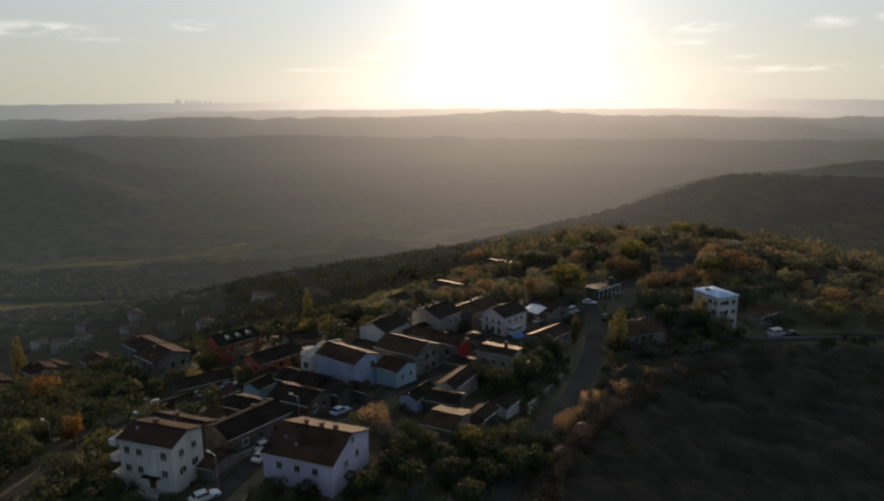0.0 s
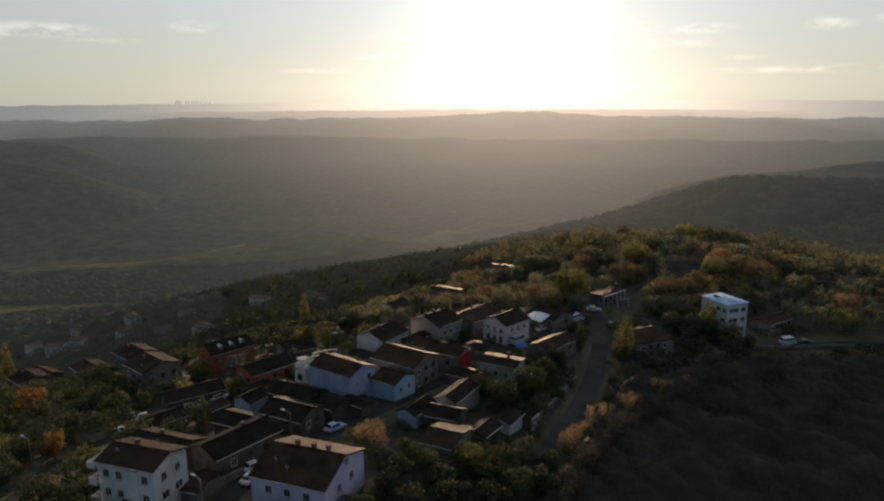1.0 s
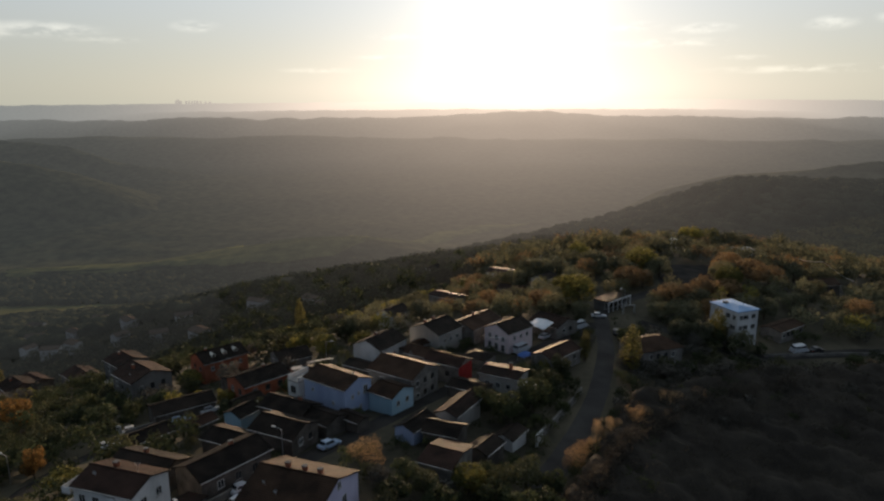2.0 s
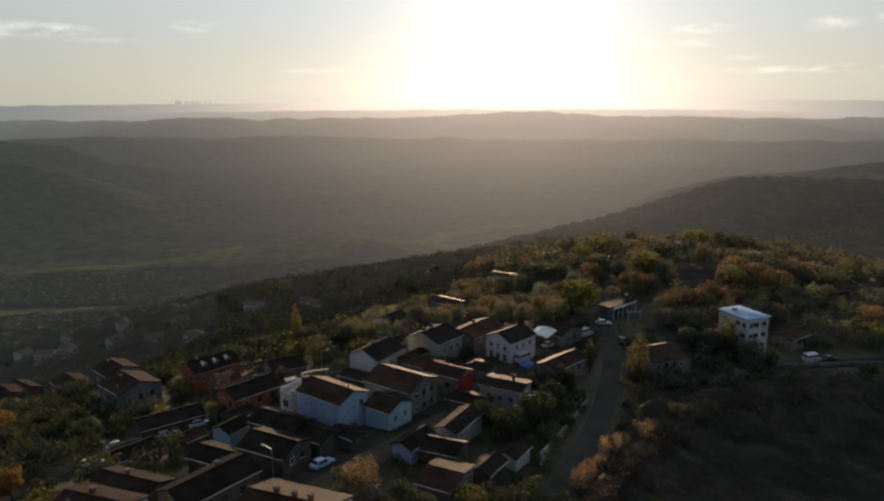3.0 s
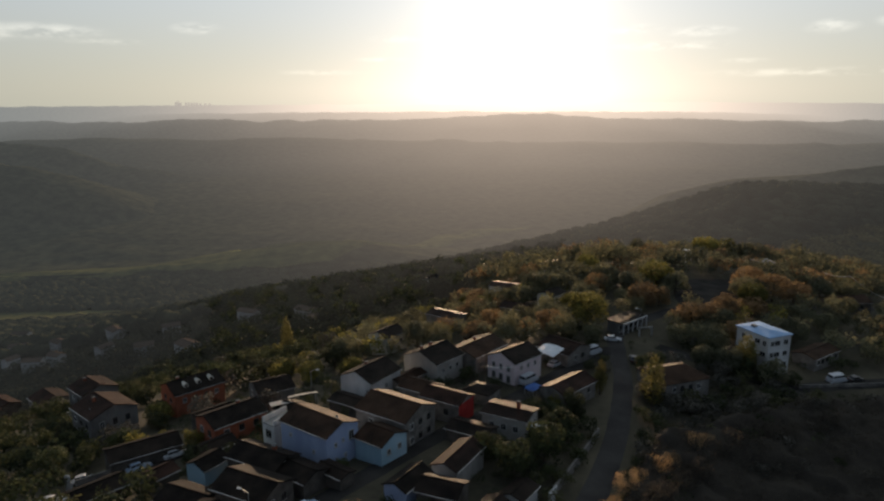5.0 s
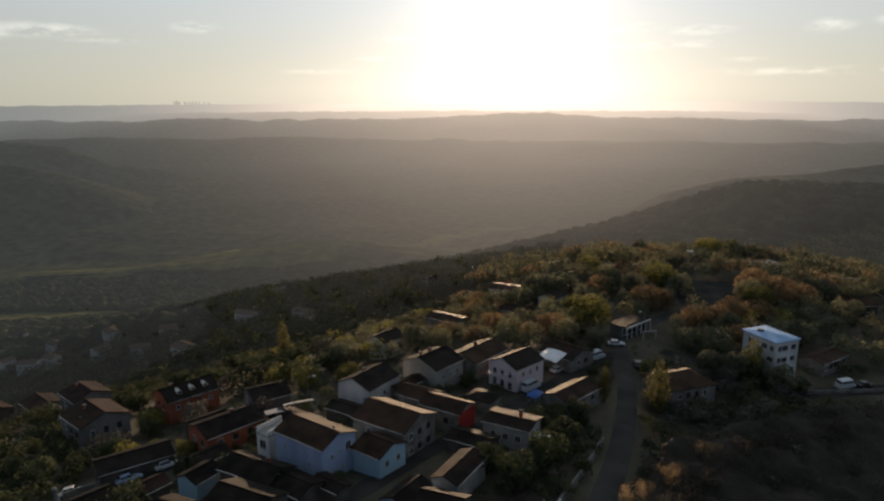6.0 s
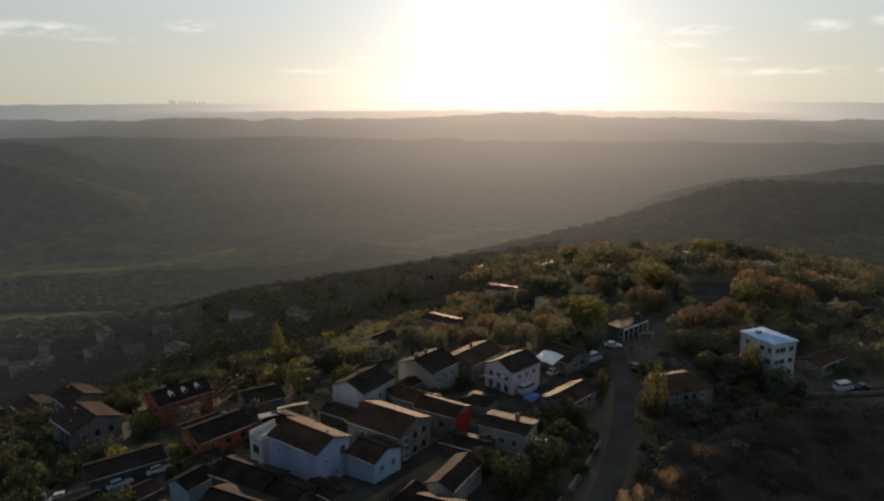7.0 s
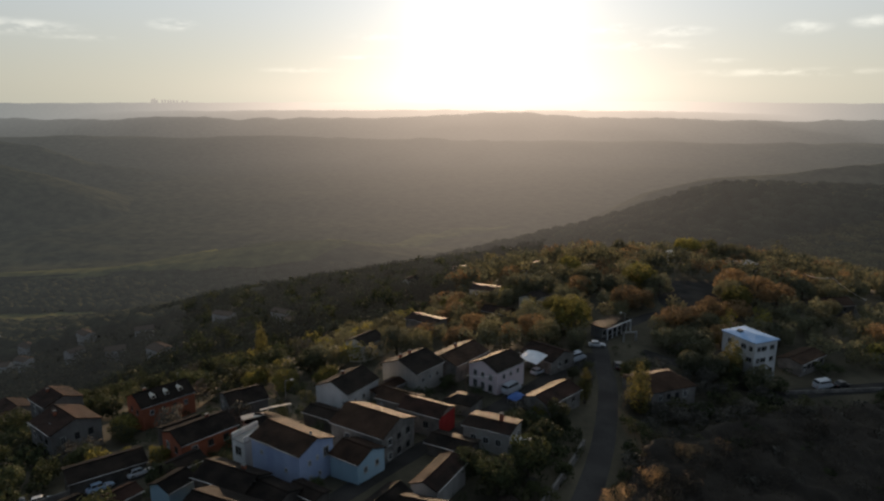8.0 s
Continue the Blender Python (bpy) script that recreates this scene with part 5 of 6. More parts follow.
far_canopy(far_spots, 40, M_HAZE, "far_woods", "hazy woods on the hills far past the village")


def make_slope_fill():
    """An uneven twig-coloured sheet added to fill the dark gaps between the slope's crowns; it sinks to the ground at
    its edge.
    """
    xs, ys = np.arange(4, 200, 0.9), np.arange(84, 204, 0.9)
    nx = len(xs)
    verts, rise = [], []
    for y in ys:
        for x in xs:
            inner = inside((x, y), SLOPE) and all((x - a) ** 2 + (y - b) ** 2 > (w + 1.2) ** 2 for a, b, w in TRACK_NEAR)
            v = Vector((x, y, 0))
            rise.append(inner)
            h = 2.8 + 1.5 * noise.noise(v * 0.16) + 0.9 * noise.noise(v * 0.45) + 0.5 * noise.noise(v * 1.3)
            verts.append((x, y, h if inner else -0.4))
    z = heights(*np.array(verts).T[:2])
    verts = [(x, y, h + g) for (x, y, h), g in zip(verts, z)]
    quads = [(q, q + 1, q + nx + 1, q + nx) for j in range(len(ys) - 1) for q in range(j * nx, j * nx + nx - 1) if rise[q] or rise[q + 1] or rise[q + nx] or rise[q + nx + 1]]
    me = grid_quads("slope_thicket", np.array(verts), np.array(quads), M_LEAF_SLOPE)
    tagged(new("slope_thicket", me), "uneven twig-coloured sheet added below the trees of the slope", "brush", kind="stuff")


TRACK_NEAR = [q for q in TRACK if q[0] > 0 and q[1] < 205]
make_slope_fill()


def make_haze_sheet():
    """A hazed sheet added below the distant crowns, so that the gaps between them don't show dark."""
    xs, ys = np.linspace(-740, 720, 120), np.linspace(440, 915, 60)
    X, Y = np.meshgrid(xs, ys)
    meadow = (X > -650) & (X < -180) & (Y > 596) & (Y < 730)
    flank = (X > -0.42 * Y - 12) & (X < 82) & (Y < 557)
    Z = heights(X, Y) + np.where(meadow | flank, -2.0, 2.2)
    Z[0] -= 8
    nx = len(xs)
    a = (np.arange(59)[:, None] * nx + np.arange(nx - 1)[None]).ravel()
    me = grid_quads("ground_haze_sheet", np.stack([X.ravel(), Y.ravel(), Z.ravel()], 1), np.stack([a, a + 1, a + nx + 1, a + nx], 1), M_HAZE)
    tagged(new("ground_haze_sheet", me), "hazed sheet added below the distant woods", "ground", kind="structure")


make_haze_sheet()


def make_square():
    """A bare dusty yard among the spur trees."""
    bm = bmesh.new()
    n = len(SQUARE)
    mid = (sum(p[0] for p in SQUARE) / n, sum(p[1] for p in SQUARE) / n)
    rings = []
    for k in (1.0, 0.7, 0.4):
        ring = []
        for i in range(36):
            s = i / 36 * n
            p, q = SQUARE[int(s) % n], SQUARE[(int(s) + 1) % n]
            f = s - int(s)
            x, y = p[0] + (q[0] - p[0]) * f, p[1] + (q[1] - p[1]) * f
            x, y = mid[0] + (x - mid[0]) * k, mid[1] + (y - mid[1]) * k
            ring.append(bm.verts.new((x, y, ground_z(x, y) + (0.10 if k < 1 else -0.1))))
        rings.append(ring)
    for r0, r1 in zip(rings, rings[1:]):
        for i in range(36):
            bm.faces.new((r0[i], r0[(i + 1) % 36], r1[(i + 1) % 36], r1[i]))
    bm.faces.new(rings[-1])
    me = bpy.data.meshes.new("pavement_square")
    bm.to_mesh(me)
    bm.free()
    me.materials.append(M_STREET)
    tagged(new("pavement_square", me), "bare dusty yard among autumn trees", "yard", kind="structure")


make_square()


# ---- cars ----
M_PAINT_WHITE = surface("white_car_paint", (0.46, 0.48, 0.51), (0.56, 0.58, 0.61), 0.6, 0.3, 0.0, spec=0.5)
M_PAINT_GREY = surface("pale_grey_van_paint", (0.38, 0.41, 0.45), (0.46, 0.49, 0.53), 0.6, 0.35, 0.0, spec=0.5)
M_PAINT_BLUE = surface("pale_blue_car_paint", (0.28, 0.38, 0.52), (0.34, 0.44, 0.58), 0.6, 0.3, 0.0, spec=0.5)
M_PAINT_DARK = surface("dark_car_paint", (0.02, 0.02, 0.022), (0.035, 0.035, 0.04), 0.6, 0.3, 0.0, spec=0.5)
M_TYRE = surface("tyre_rubber", (0.015, 0.015, 0.015), (0.03, 0.03, 0.03), 2.0, 0.9, 0.0)
M_LENS = glass("headlight_glass", (0.5, 0.5, 0.5))
M_TAIL = glass("tail_light_glass", (0.35, 0.02, 0.02))
M_TARP_BLUE = surface("blue_tarpaulin", (0.03, 0.08, 0.26), (0.05, 0.13, 0.36), 0.7, 0.6, 0.3)
M_TARP_WHITE = surface("white_tarpaulin", (0.58, 0.62, 0.66), (0.74, 0.77, 0.80), 0.7, 0.6, 0.3)
M_SHEET_PALE = surface("pale_corrugated_sheet", (0.28, 0.27, 0.25), (0.42, 0.40, 0.37), 0.8, 0.55, 0.3, 10.0)
M_LAMP_HEAD = surface("lamp_head_white", (0.6, 0.6, 0.58), (0.75, 0.75, 0.72), 1.0, 0.4, 0.0)


def loft(bm, stations):
    """A closed hull from cross-sections, each a list of points with the same count."""
    rings = [[bm.verts.new(p) for p in s] for s in stations]
    n = len(rings[0])
    for a, b in zip(rings, rings[1:]):
        for i in range(n):
            bm.faces.new((a[i], a[(i + 1) % n], b[(i + 1) % n], b[i]))
    bm.faces.new(rings[0][::-1])
    bm.faces.new(rings[-1])
    bmesh.ops.recalc_face_normals(bm, faces=bm.faces)
    return bm


def car_section(x, half, low, mid, high):
    return [(x, -half * 0.9, low), (x, half * 0.9, low), (x, half, mid), (x, half * 0.93, high), (x, -half * 0.93, high), (x, -half, mid)]


def make_car(label, paint, van=False, category="car"):
    car = thing(category, label, category, Matrix(), "parked vehicles")
    l, half, belt, top = (5.4, 0.98, 1.15, 2.25) if van else (4.3, 0.86, 0.86, 1.43)
    bm = loft(bmesh.new(), [car_section(-l / 2, half * 0.86, 0.38, 0.55, belt * 0.86), car_section(-l / 2 + 0.25, half, 0.24, 0.6, belt), car_section(0, half, 0.22, 0.62, belt + 0.02),
                            car_section(l / 2 - 1.1, half, 0.24, 0.6, belt * 0.97), car_section(l / 2 - 0.3, half * 0.96, 0.26, 0.56, belt * 0.82), car_section(l / 2, half * 0.82, 0.36, 0.5, belt * 0.66)])
    part("body", bm, paint, car)
    back, front = (-l / 2 + 0.08, l / 2 - 0.9) if van else (-l / 2 + 0.45, l / 2 - 1.35)
    rake_b, rake_f = (0.12, 0.62) if van else (0.42, 0.62)
    bm = bmesh.new()
    h0, h1 = half * 0.92, half * 0.76
    bot = [bm.verts.new(p) for p in ((back, -h0, belt - 0.03), (front, -h0, belt - 0.03), (front, h0, belt - 0.03), (back, h0, belt - 0.03))]
    up = [bm.verts.new(p) for p in ((back + rake_b, -h1, top), (front - rake_f, -h1, top), (front - rake_f, h1, top), (back + rake_b, h1, top))]
    bm.faces.new(up)
    for i in range(4):
        bm.faces.new((bot[i], bot[(i + 1) % 4], up[(i + 1) % 4], up[i]))
    bmesh.ops.bevel(bm, geom=list(bm.edges), offset=0.07, segments=2, affect="EDGES")
    cabin = part("cabin", bm, paint, car)

    def pane(name, corners):
        """A glass panel 12 mm proud of the cabin."""
        c = [Vector(p) for p in corners]
        n = (c[1] - c[0]).cross(c[3] - c[0]).normalized() * 0.025
        b = bmesh.new()
        lo, hi = [b.verts.new(p - n * 0.6) for p in c], [b.verts.new(p + n) for p in c]
        b.faces.new(hi)
        b.faces.new(lo[::-1])
        for i in range(4):
            b.faces.new((lo[i], lo[(i + 1) % 4], hi[(i + 1) % 4], hi[i]))
        part(name, b, M_PANE, car)

    def on(side, u, k):
        """A point on the cabin's side, u from back to front, k from belt to top."""
        x0, x1 = back + rake_b * k, front - rake_f * k
        return (x0 + (x1 - x0) * u, side * (h0 + (h1 - h0) * k), belt + (top - belt) * k)

    k0, k1 = (0.42, 0.86) if van else (0.12, 0.84)
    for side in (-1, 1):
        for u0, u1 in ((0.06, 0.34), (0.37, 0.64), (0.67, 0.95)) if van else ((0.08, 0.46), (0.50, 0.93)):
            q = [on(side, u0, k0), on(side, u1, k0), on(side, u1, k1), on(side, u0, k1)]
            pane("side_window", q if side < 0 else [q[1], q[0], q[3], q[2]])
    a, b = on(-1, 1, k0), on(-1, 1, k1)
    pane("windscreen", [(a[0], -h0 * 0.86, a[2]), (a[0], h0 * 0.86, a[2]), (b[0], h1 * 0.9, b[2]), (b[0], -h1 * 0.9, b[2])])
    a, b = on(-1, 0, k0), on(-1, 0, k1)
    pane("rear_window", [(a[0], h0 * 0.84, a[2]), (a[0], -h0 * 0.84, a[2]), (b[0], -h1 * 0.88, b[2]), (b[0], h1 * 0.88, b[2])])
    for x in (-l / 2 + 0.85, l / 2 - 0.85):
        for y in (-half + 0.06, half - 0.06):
            bm = bmesh.new()
            bmesh.ops.create_cone(bm, cap_ends=True, segments=16, radius1=0.32, radius2=0.32, depth=0.2, matrix=Matrix.Translation((x, y, 0.32)) @ Matrix.Rotation(math.pi / 2, 4, "X"))
            wheel = part("wheel", bm, M_TYRE, car)
            bm = bmesh.new()
            bmesh.ops.create_cone(bm, cap_ends=True, segments=12, radius1=0.19, radius2=0.19, depth=0.23, matrix=Matrix.Translation((x, y, 0.32)) @ Matrix.Rotation(math.pi / 2, 4, "X"))
            part("rim", bm, M_METAL, wheel)
    for y in (-half * 0.62, half * 0.62):
        part("headlight", boxed(l / 2 - 0.16, l / 2 - 0.01, y - 0.16, y + 0.16, belt * 0.56, belt * 0.70, 0.02), M_LENS, car)
        part("tail_light", boxed(-l / 2 - 0.01, -l / 2 + 0.1, y - 0.13, y + 0.13, belt * 0.62, belt * 0.82, 0.02), M_TAIL, car)
    return car


def on_slope(x, y, turn, lift=0.12):
    """A pose that stands on the ground there, tilted with it."""
    a = radians(turn)
    f = Vector((math.cos(a), math.sin(a), 0))
    s = Vector((-f.y, f.x, 0))
    z = ground_z(x, y)
    f.z = (ground_z(x + f.x, y + f.y) - ground_z(x - f.x, y - f.y)) / 2
    s.z = (ground_z(x + s.x, y + s.y) - ground_z(x - s.x, y - s.y)) / 2
    f.normalize()
    up = f.cross(s).normalized()
    s = up.cross(f)
    m = Matrix((f, s, up)).transposed().to_4x4()
    m.translation = (x, y, z + lift)
    return m


FLEET = {
    "white": make_car("white hatchback parked on the village street", M_PAINT_WHITE),
    "blue": make_car("pale blue car parked beside the houses", M_PAINT_BLUE),
    "dark": make_car("dark car parked at the roadside", M_PAINT_DARK),
    "van": make_car("pale grey minibus parked beside the road", M_PAINT_GREY, True, "van"),
}
PARKED = (("white", -32.6, 105.2, 50), ("van", 30.4, 193.0, 40), ("blue", -23.0, 120.2, 52), ("dark", 39.6, 190.0, 80))
MORE = (("white", -67.0, 130.0, 20), ("white", -36.6, 89.2, 40), ("white", -31.9, 101.4, 70), ("white", 37.3, 202.6, -8), ("van", 13.2, 173.8, 50), ("white", 20.2, 184.6, 48), ("white", 23.2, 187.6, 48),
        ("van", 86.9, 188.4, 24), ("dark", 92.2, 190.0, 24), ("white", -53.2, 145.4, 35), ("blue", -58.0, 141.0, 40), ("white", -66.5, 138.5, 24), ("white", 22.8, 226.5, 60), ("white", 27.6, 217.0, 30), ("van", 63.5, 206.5, 10))
placed = set()
for kind, x, y, turn in PARKED + MORE:
    if kind not in placed:
        placed.add(kind)
        FLEET[kind].matrix_world = on_slope(x, y, turn)
    else:
        copy_thing(FLEET[kind], on_slope(x, y, turn))


# ---- street lamps and poles ----
def make_lamp(x, y, turn, h=5.2):
    lamp = thing("street_lamp", "grey steel street lamp with a short arm", "street lamp", pose(x, y, ground_z(x, y), 0, 0, turn), "street lamps")
    part("pole", rod(bmesh.new(), (0, 0, -0.3), (0, 0, h), 0.09, 0.06), M_METAL, lamp)
    part("arm", rod(bmesh.new(), (0, 0, h - 0.08), (1.3, 0, h + 0.25), 0.05, 0.04), M_METAL, lamp)
    part("lamp_head", boxed(1.15, 1.85, -0.16, 0.16, h + 0.18, h + 0.36, 0.05), M_LAMP_HEAD, lamp)


for x, y, turn in ((-36.0, 92.6, 150), (-29.8, 116.2, 160), (-77.6, 118.0, 160), (-35.3, 176.0, 0), (47, 214, 200)):
    make_lamp(x, y, turn)


def make_cable(a, b, sag, r=0.05):
    cu = bpy.data.curves.new("cable", "CURVE")
    cu.dimensions, cu.bevel_depth, cu.bevel_resolution = "3D", r, 1
    sp = cu.splines.new("POLY")
    sp.points.add(16)
    a, b = Vector(a), Vector(b)
    for i, p in enumerate(sp.points):
        t = i / 16
        q = a.lerp(b, t)
        p.co = (q.x, q.y, q.z - 4 * sag * t * (1 - t), 1)
    return cu


def make_pole(x, y, to, h=6.5, label="wooden utility pole carrying a white cable"):
    z = ground_z(x, y)
    pole = thing("utility_pole", label, "pole", pose(x, y, z), "utility poles")
    part("pole", rod(bmesh.new(), (0, 0, -0.4), (0, 0, h), 0.12, 0.08), M_TIMBER, pole)
    part("cross_arm", boxed(-0.7, 0.7, -0.06, 0.06, h - 0.55, h - 0.42), M_TIMBER, pole)
    if to:
        cu = make_cable((0, 0, h - 0.3), (to[0] - x, to[1] - y, to[2] - z), 0.7)
        cu.materials.append(M_LAMP_HEAD)
        c = new("cable", cu)
        c.parent = pole


make_pole(3.4, 167.4, (13.2, 174.6, ground_z(13.2, 174.6) + 4.4))
make_pole(132, 268, (141, 262, ground_z(141, 262) + 3.0), 8.0)
make_pole(121, 266, (132, 268, ground_z(132, 268) + 7.6), 8.0)


# ---- walls, awnings, sheds and additions to the houses ----
def make_wall(points, h, thick, material, label):
    pts = [Vector((*p, 0)) for p in points]
    verts, faces = [], []
    for i, p in enumerate(pts):
        way = (pts[min(i + 1, len(pts) - 1)] - pts[max(i - 1, 0)]).normalized()
        s = Vector((-way.y, way.x, 0)) * thick / 2
        z = ground_z(p.x, p.y)
        top = h + 0.12 * noise.noise(Vector((p.x, p.y, 2)))
        verts += [(p.x - s.x, p.y - s.y, z - 0.6), (p.x + s.x, p.y + s.y, z - 0.6), (p.x + s.x, p.y + s.y, z + top), (p.x - s.x, p.y - s.y, z + top)]
    for i in range(len(pts) - 1):
        a = 4 * i
        faces += [(a + k, a + (k + 1) % 4, a + 4 + (k + 1) % 4, a + 4 + k) for k in range(4)]
    faces += [(0, 1, 2, 3), (4 * len(pts) - 1, 4 * len(pts) - 2, 4 * len(pts) - 3, 4 * len(pts) - 4)]
    return tagged(new("garden_wall", mesh_of("garden_wall", verts, faces, material)), label, "wall")


def along(a, b, n):
    return [(a[0] + (b[0] - a[0]) * i / n, a[1] + (b[1] - a[1]) * i / n) for i in range(n + 1)]


make_wall(along((13.5, 131), (19.5, 142.5), 6) + along((19.5, 142.5), (24.5, 153), 6)[1:], 1.5, 0.4, M_STONE, "long grey stone wall beside the road")
make_wall(along((12.4, 127.5), (13.8, 130.2), 3), 2.4, 0.3, M_WHITE, "short white painted wall")
make_wall(along((-38.8, 96.2), (-34.0, 104.0), 6), 1.2, 0.35, M_STONE, "low stone wall beside the street")
make_wall(along((-67.0, 136.5), (-56.5, 144.5), 7), 1.4, 0.3, M_STONE, "low stone wall along the lane")
make_wall(along((76, 183.5), (112, 192.5), 12), 0.9, 0.3, M_STONE, "low stone wall above the slope")


def make_canopy(x, y, turn, l, w, h, tilt, material, label, bend=0.0):
    """A sheet on four posts, a little bowed."""
    z = ground_z(x, y)
    ob = thing("canopy", label, "canopy", pose(x, y, z, 0, 0, turn))
    verts, faces = [], []
    n = 8
    for side in (0, 0.05):
        for i in range(n + 1):
            u = i / n - 0.5
            for v in (-0.5, 0.5):
                verts.append((u * l, v * w, h + tilt * v * w + bend * (1 - 4 * u * u) + side + 0.05 * noise.noise(Vector((u * 6, v * 5, x)))))
    k = 2 * (n + 1)
    for i in range(n):
        a = 2 * i
        faces += [(a, a + 1, a + 3, a + 2), (k + a, k + a + 2, k + a + 3, k + a + 1), (a, a + 2, k + a + 2, k + a), (a + 1, k + a + 1, k + a + 3, a + 3)]
    faces += [(0, k, k + 1, 1), (2 * n, 2 * n + 1, k + 2 * n + 1, k + 2 * n)]
    sheet = new("sheet", mesh_of("sheet", verts, faces, material))
    sheet.parent = ob
    for u in (-0.46, 0.46):
        for v in (-0.46, 0.46):
            part("post", rod(bmesh.new(), (u * l, v * w, -0.6), (u * l, v * w, h + tilt * v * w + 0.02), 0.05, 0.05, 6), M_METAL, ob)


make_canopy(18.9, 186.0, -40, 5.4, 4.6, 3.4, 0.18, M_TARP_WHITE, "white tarpaulin canopy beside the market house", 0.3)
make_canopy(13.8, 168.4, 50, 3.8, 2.4, 1.4, 0.1, M_TARP_BLUE, "blue tarpaulin stretched over a stall", 0.25)
make_canopy(-33.6, 161.5, 28, 6.0, 1.4, 4.2, -0.25, M_SHEET_PALE, "long white sheet canopy between the houses", 0.1)
make_canopy(-37.2, 158.2, 28, 4.2, 2.4, 4.0, -0.1, M_SHEET_PALE, "white awning beside a dark roofed house", 0.1)
make_canopy(11.8, 147.8, -27, 4.4, 3.2, 2.7, -0.05, M_TARP_WHITE, "white terrace awning on thin posts", 0.05)


def add_balcony(house, x, y, z, w, d):
    b = part("balcony", boxed(x - d / 2, x + d / 2, y - w / 2, y + w / 2, z, z + 0.18), M_CONCRETE, house)
    part("railing", boxed(x - d / 2, x - d / 2 + 0.1, y - w / 2, y + w / 2, z + 0.18, z + 1.05), M_WHITE, b)
    for s in (-1, 1):
        part("railing", boxed(x - d / 2 + 0.1, x + d / 2, y + s * (w / 2 - 0.05) - 0.05, y + s * (w / 2 - 0.05) + 0.05, z + 0.18, z + 1.05), M_WHITE, b)


for zz in (0.9, 3.7, 6.2):
    add_balcony(house_white, -5.25, -1.6, zz, 4.6, 1.3)
part("bay", boxed(0.6, 2.2, -3.6, -3.05, 2.3, 6.75), M_WHITE, house_white)
part("porch", boxed(-1.0, 4.4, -5.4, -3.12, -0.4, 0.25, 0.03), M_CONCRETE, house_white)
part("porch_roof", boxed(-0.4, 2.6, -4.4, -3.62, 2.25, 2.4, 0.02), M_TILE_DARK, house_white)

# dormers on the brick house
for dx in (-2.6, 0.4, 3.4):
    bm = bmesh.new()
    y0, y1, zb, zt = -2.7, -1.0, 6.75, 7.55
    p = [(dx - 0.5, y0, zb), (dx + 0.5, y0, zb), (dx + 0.5, y1, zb), (dx - 0.5, y1, zb)]
    lo = [bm.verts.new(q) for q in p]
    hi = [bm.verts.new((q[0], q[1], zt - 0.25)) for q in p]
    pk = [bm.verts.new((dx, y0, zt + 0.2)), bm.verts.new((dx, y1, zt + 0.2))]
    bm.faces.new((lo[0], lo[1], hi[1], pk[0], hi[0]))
    bm.faces.new((lo[2], lo[3], hi[3], pk[1], hi[2]))
    bm.faces.new((lo[1], lo[2], hi[2], hi[1]))
    bm.faces.new((lo[3], lo[0], hi[0], hi[3]))
    bm.faces.new((hi[1], hi[2], pk[1], pk[0]))
    bm.faces.new((hi[3], hi[0], pk[0], pk[1]))
    dorm = part("dormer", bm, M_CREAM, house_dormers)
    part("pane", boxed(dx - 0.32, dx + 0.32, y0 - 0.04, y0 + 0.02, zb + 0.12, zb + 0.6), M_PANE, dorm)

# white stair block at the end of the blue house
block = make_house(-32.6, 142.0, -34, 3.2, 5.4, 6.2, 0.0, M_WHITE, M_CONCRETE, "white stair block with open balconies", [("front", 0, 4.6, 1.6, 1.6), ("front", 0, 1.8, 1.6, 1.6)], over=0.1)
for sx in (-1.4, 1.4):
    part("parapet", boxed(sx - 0.12, sx + 0.12, -2.6, 2.6, 6.25, 7.3), M_WHITE, block)

# low wing with a dark flat roof against the white block
wing = part("wing", boxed(-4.6, 2.0, -6.8, -3.46, -2.5, 3.9), M_STONE, house_tall, "low grey stone wing")
part("wing_roof", boxed(-4.9, 2.3, -7.1, -3.46, 3.904, 4.1, 0.03), M_TILE_DARK, wing, "dark flat roof")

# roof hatch on the white block
part("roof_hatch", boxed(-2.4, -1.2, -1.8, -0.8, 9.2, 9.9, 0.03), M_GREY, house_tall)


# white portico along the front of the long low building
part("fascia", boxed(-5.7, 5.7, -3.45, -3.2, 2.75, 3.15, 0.02), M_WHITE, house_portico)
part("porch_roof", boxed(-5.7, 5.7, -3.195, -2.205, 3.0, 3.12), M_TILE_DARK, house_portico)
for i in range(6):
    part("column", boxed(-5.6 + i * 2.19, -5.35 + i * 2.19, -3.44, -3.21, -0.8, 2.748, 0.02), M_WHITE, house_portico)


def make_gate(x, y, turn, w, h):
    gate = thing("gate", "white painted gateway of two posts and a beam", "gate", pose(x, y, ground_z(x, y), 0, 0, turn))
    for s in (-1, 1):
        part("post", boxed(s * w / 2 - 0.18, s * w / 2 + 0.18, -0.18, 0.18, -0.5, h, 0.02), M_CONCRETE, gate)
    part("beam", boxed(-w / 2 - 0.3, w / 2 + 0.3, -0.15, 0.15, h + 0.003, h + 0.35, 0.02), M_CONCRETE, gate)


make_gate(46.6, 206.8, 12, 3.4, 2.3)


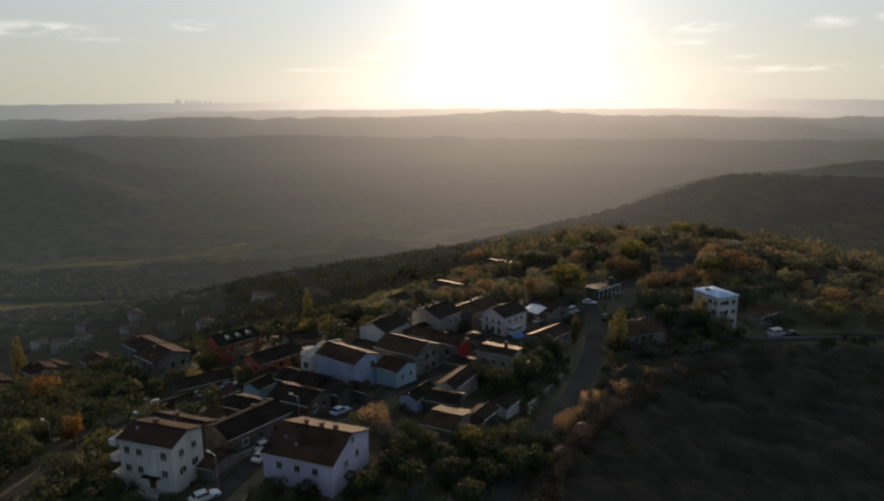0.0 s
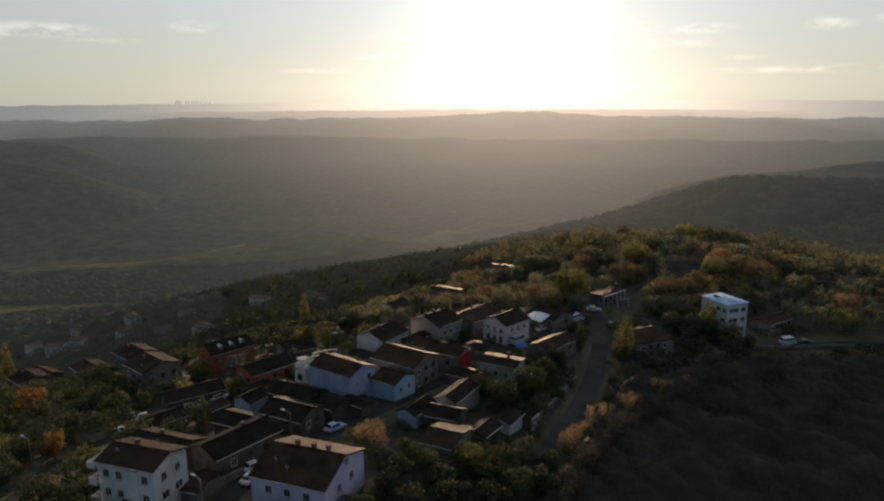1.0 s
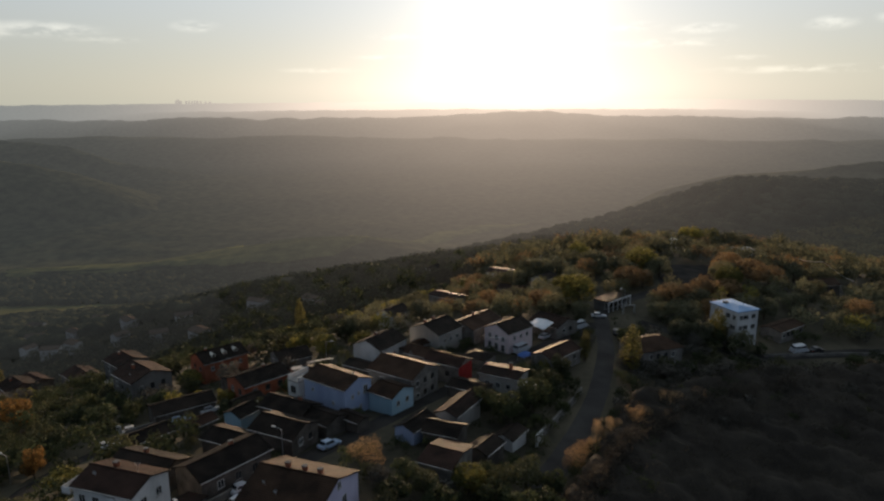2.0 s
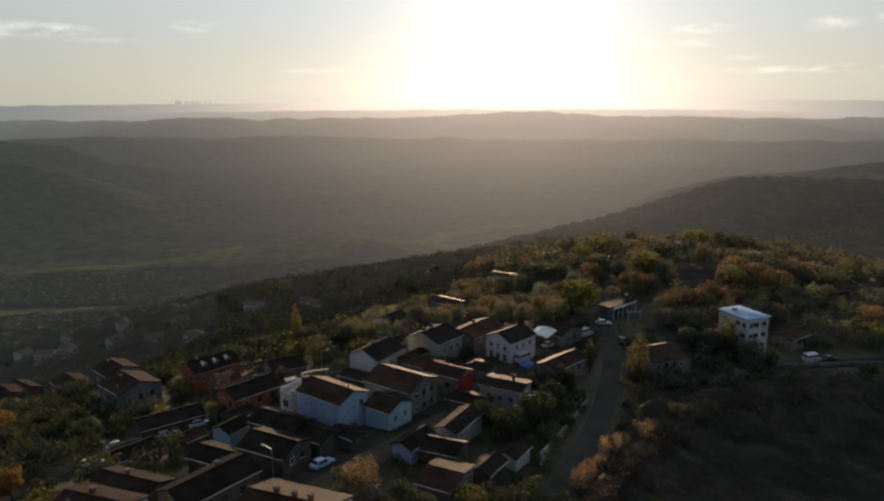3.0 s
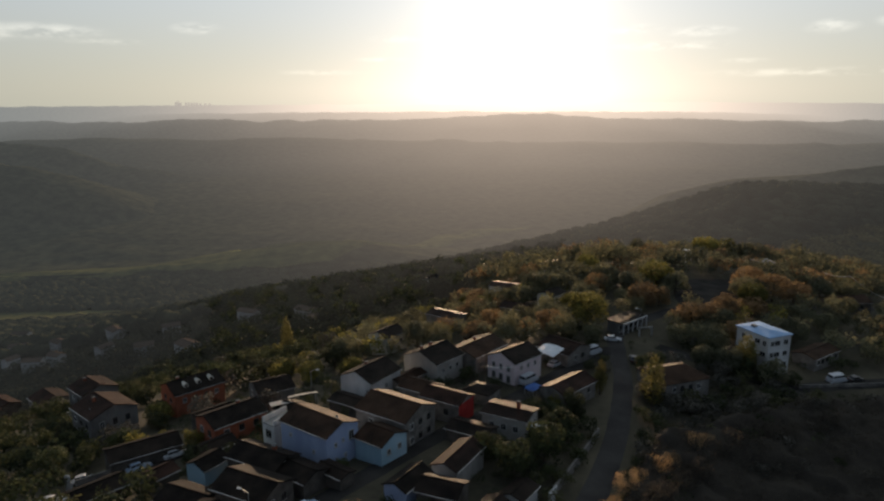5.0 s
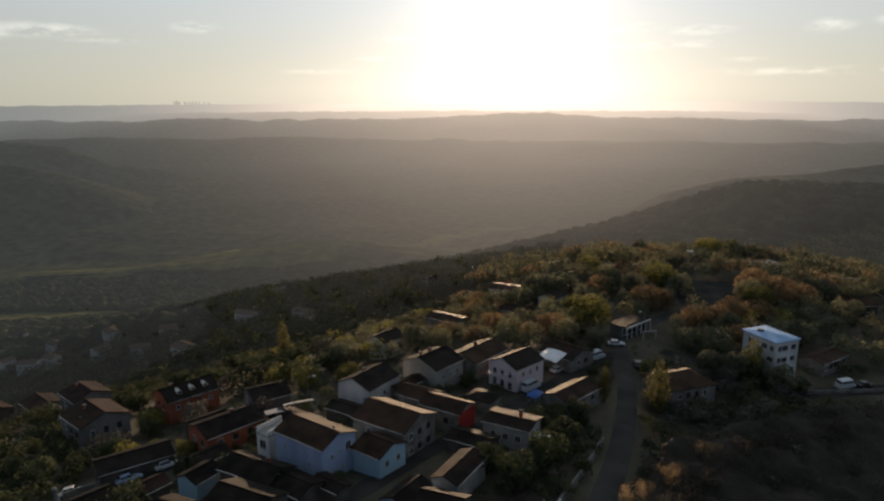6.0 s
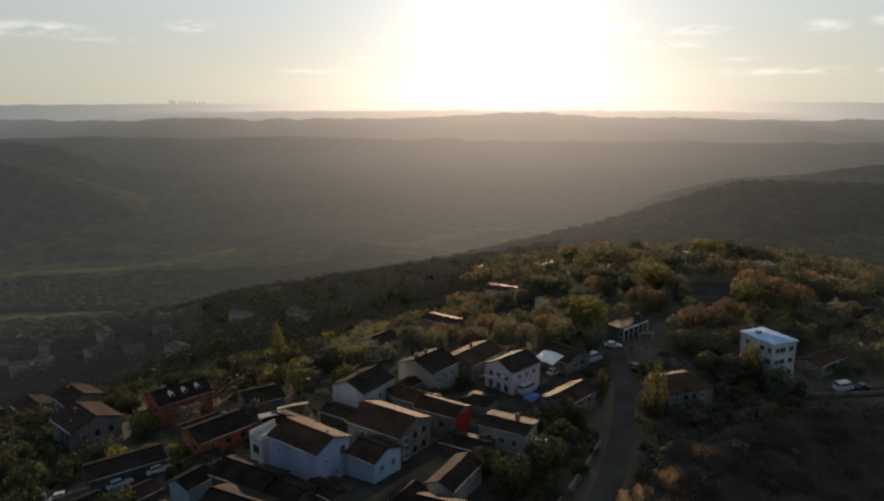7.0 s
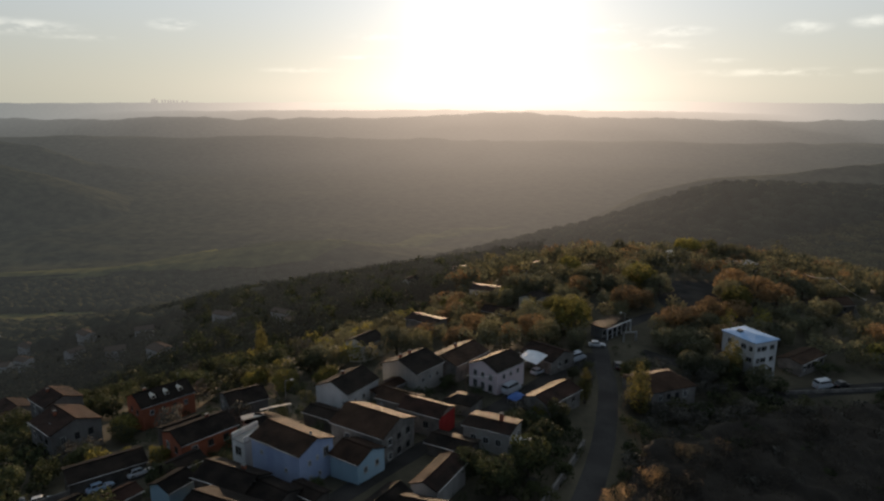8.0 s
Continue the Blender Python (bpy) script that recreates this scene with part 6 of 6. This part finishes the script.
# ---- roof and yard clutter ----
def add_dish(house, x, y, z, turn):
    """A small satellite dish on a short bracket."""
    bm = bmesh.new()
    rings = []
    for k in range(4):
        r, d = 0.085 * k + 0.001, 0.03 * (k / 3) ** 2 * 3
        rings.append([bm.verts.new((r * math.cos(a), -d - 0.25, r * math.sin(a) + 0.55)) for a in (i * math.pi / 6 for i in range(12))])
    for a, b in zip(rings, rings[1:]):
        for i in range(12):
            bm.faces.new((a[i], a[(i + 1) % 12], b[(i + 1) % 12], b[i]))
    rod(bm, (0, 0, -0.3), (0, -0.2, 0.55), 0.03, 0.03, 6)
    ob = part("satellite_dish", bm, M_METAL, house, "pale satellite dish")
    ob.matrix_basis = pose(x, y, z, 0, 0, turn)


def add_mast(house, x, y, z, h):
    bm = rod(bmesh.new(), (0, 0, -0.3), (0, 0, h), 0.03, 0.02, 6)
    for k in range(4):
        rod(bm, (-0.45 + 0.06 * k, 0, h - 0.12 * k), (0.45 - 0.06 * k, 0, h - 0.12 * k), 0.012, 0.012, 5)
    ob = part("aerial", bm, M_METAL, house, "thin metal aerial")
    ob.matrix_basis = pose(x, y, z, 0, 0, 20)


add_dish(house_white, -2.5, -1.5, 8.1, 20)
add_dish(house_lav, -3.2, -3.0, 6.3, -10)
add_dish(house_lav, -1.0, -4.0, 6.0, 30)
add_dish(house_blue, 4.2, 0.3, 8.1, 20)
add_dish(house_gloomy, 1.5, -3.2, 7.7, 0)
add_mast(house_brown, 2.0, 0.0, 7.3, 1.8)
add_mast(house_dormers, 4.0, 0.0, 7.9, 2.0)
add_mast(house_white, 3.0, 0.0, 8.4, 1.6)


# ---- far things ----
def make_skyline():
    """Towers of a far city on the horizon."""
    rng = random.Random(8)
    for x, w, h in ((-1905, 10, 24), (-1890, 9, 32), (-1875, 14, 20), (-1835, 10, 18), (-1815, 9, 22), (-1795, 10, 17), (-1778, 8, 21), (-1758, 12, 19), (-1735, 9, 15), (-1700, 10, 14), (-1670, 12, 12)):
        bm = boxed(-w / 2, w / 2, -w / 2, w / 2, -20, h * 0.7)
        box(bm, -w / 4, w / 4, -w / 4, w / 4, h * 0.7, h * 0.7 + rng.uniform(1, 4))
        me = bpy.data.meshes.new("far_tower")
        bm.to_mesh(me)
        bm.free()
        me.materials.append(M_HAZE)
        ob = new("far_tower", me)
        ob.location = (x - 105, 4720, 40)
        tagged(ob, "hazy tower of a far city on the horizon", "tower", "far city towers")


make_skyline()

# stand-in for a white wedge of unknown kind
wedge = thing("marker_post", "tapered white wedge beside the lane", "post", pose(-67.9, 136.2, ground_z(-67.9, 136.2)))
part("shaft", loft(bmesh.new(), [[(-0.5, -0.3, z * 3.0 - 0.3), (0.5, -0.3, z * 3.0 - 0.3), (0.5 - 0.45 * z, 0.3 - 0.2 * z, z * 3.0 - 0.3), (-0.5 + 0.1 * z, 0.3 - 0.2 * z, z * 3.0 - 0.3)] for z in (0.0, 0.5, 1.0)]), M_WHITE, wedge)
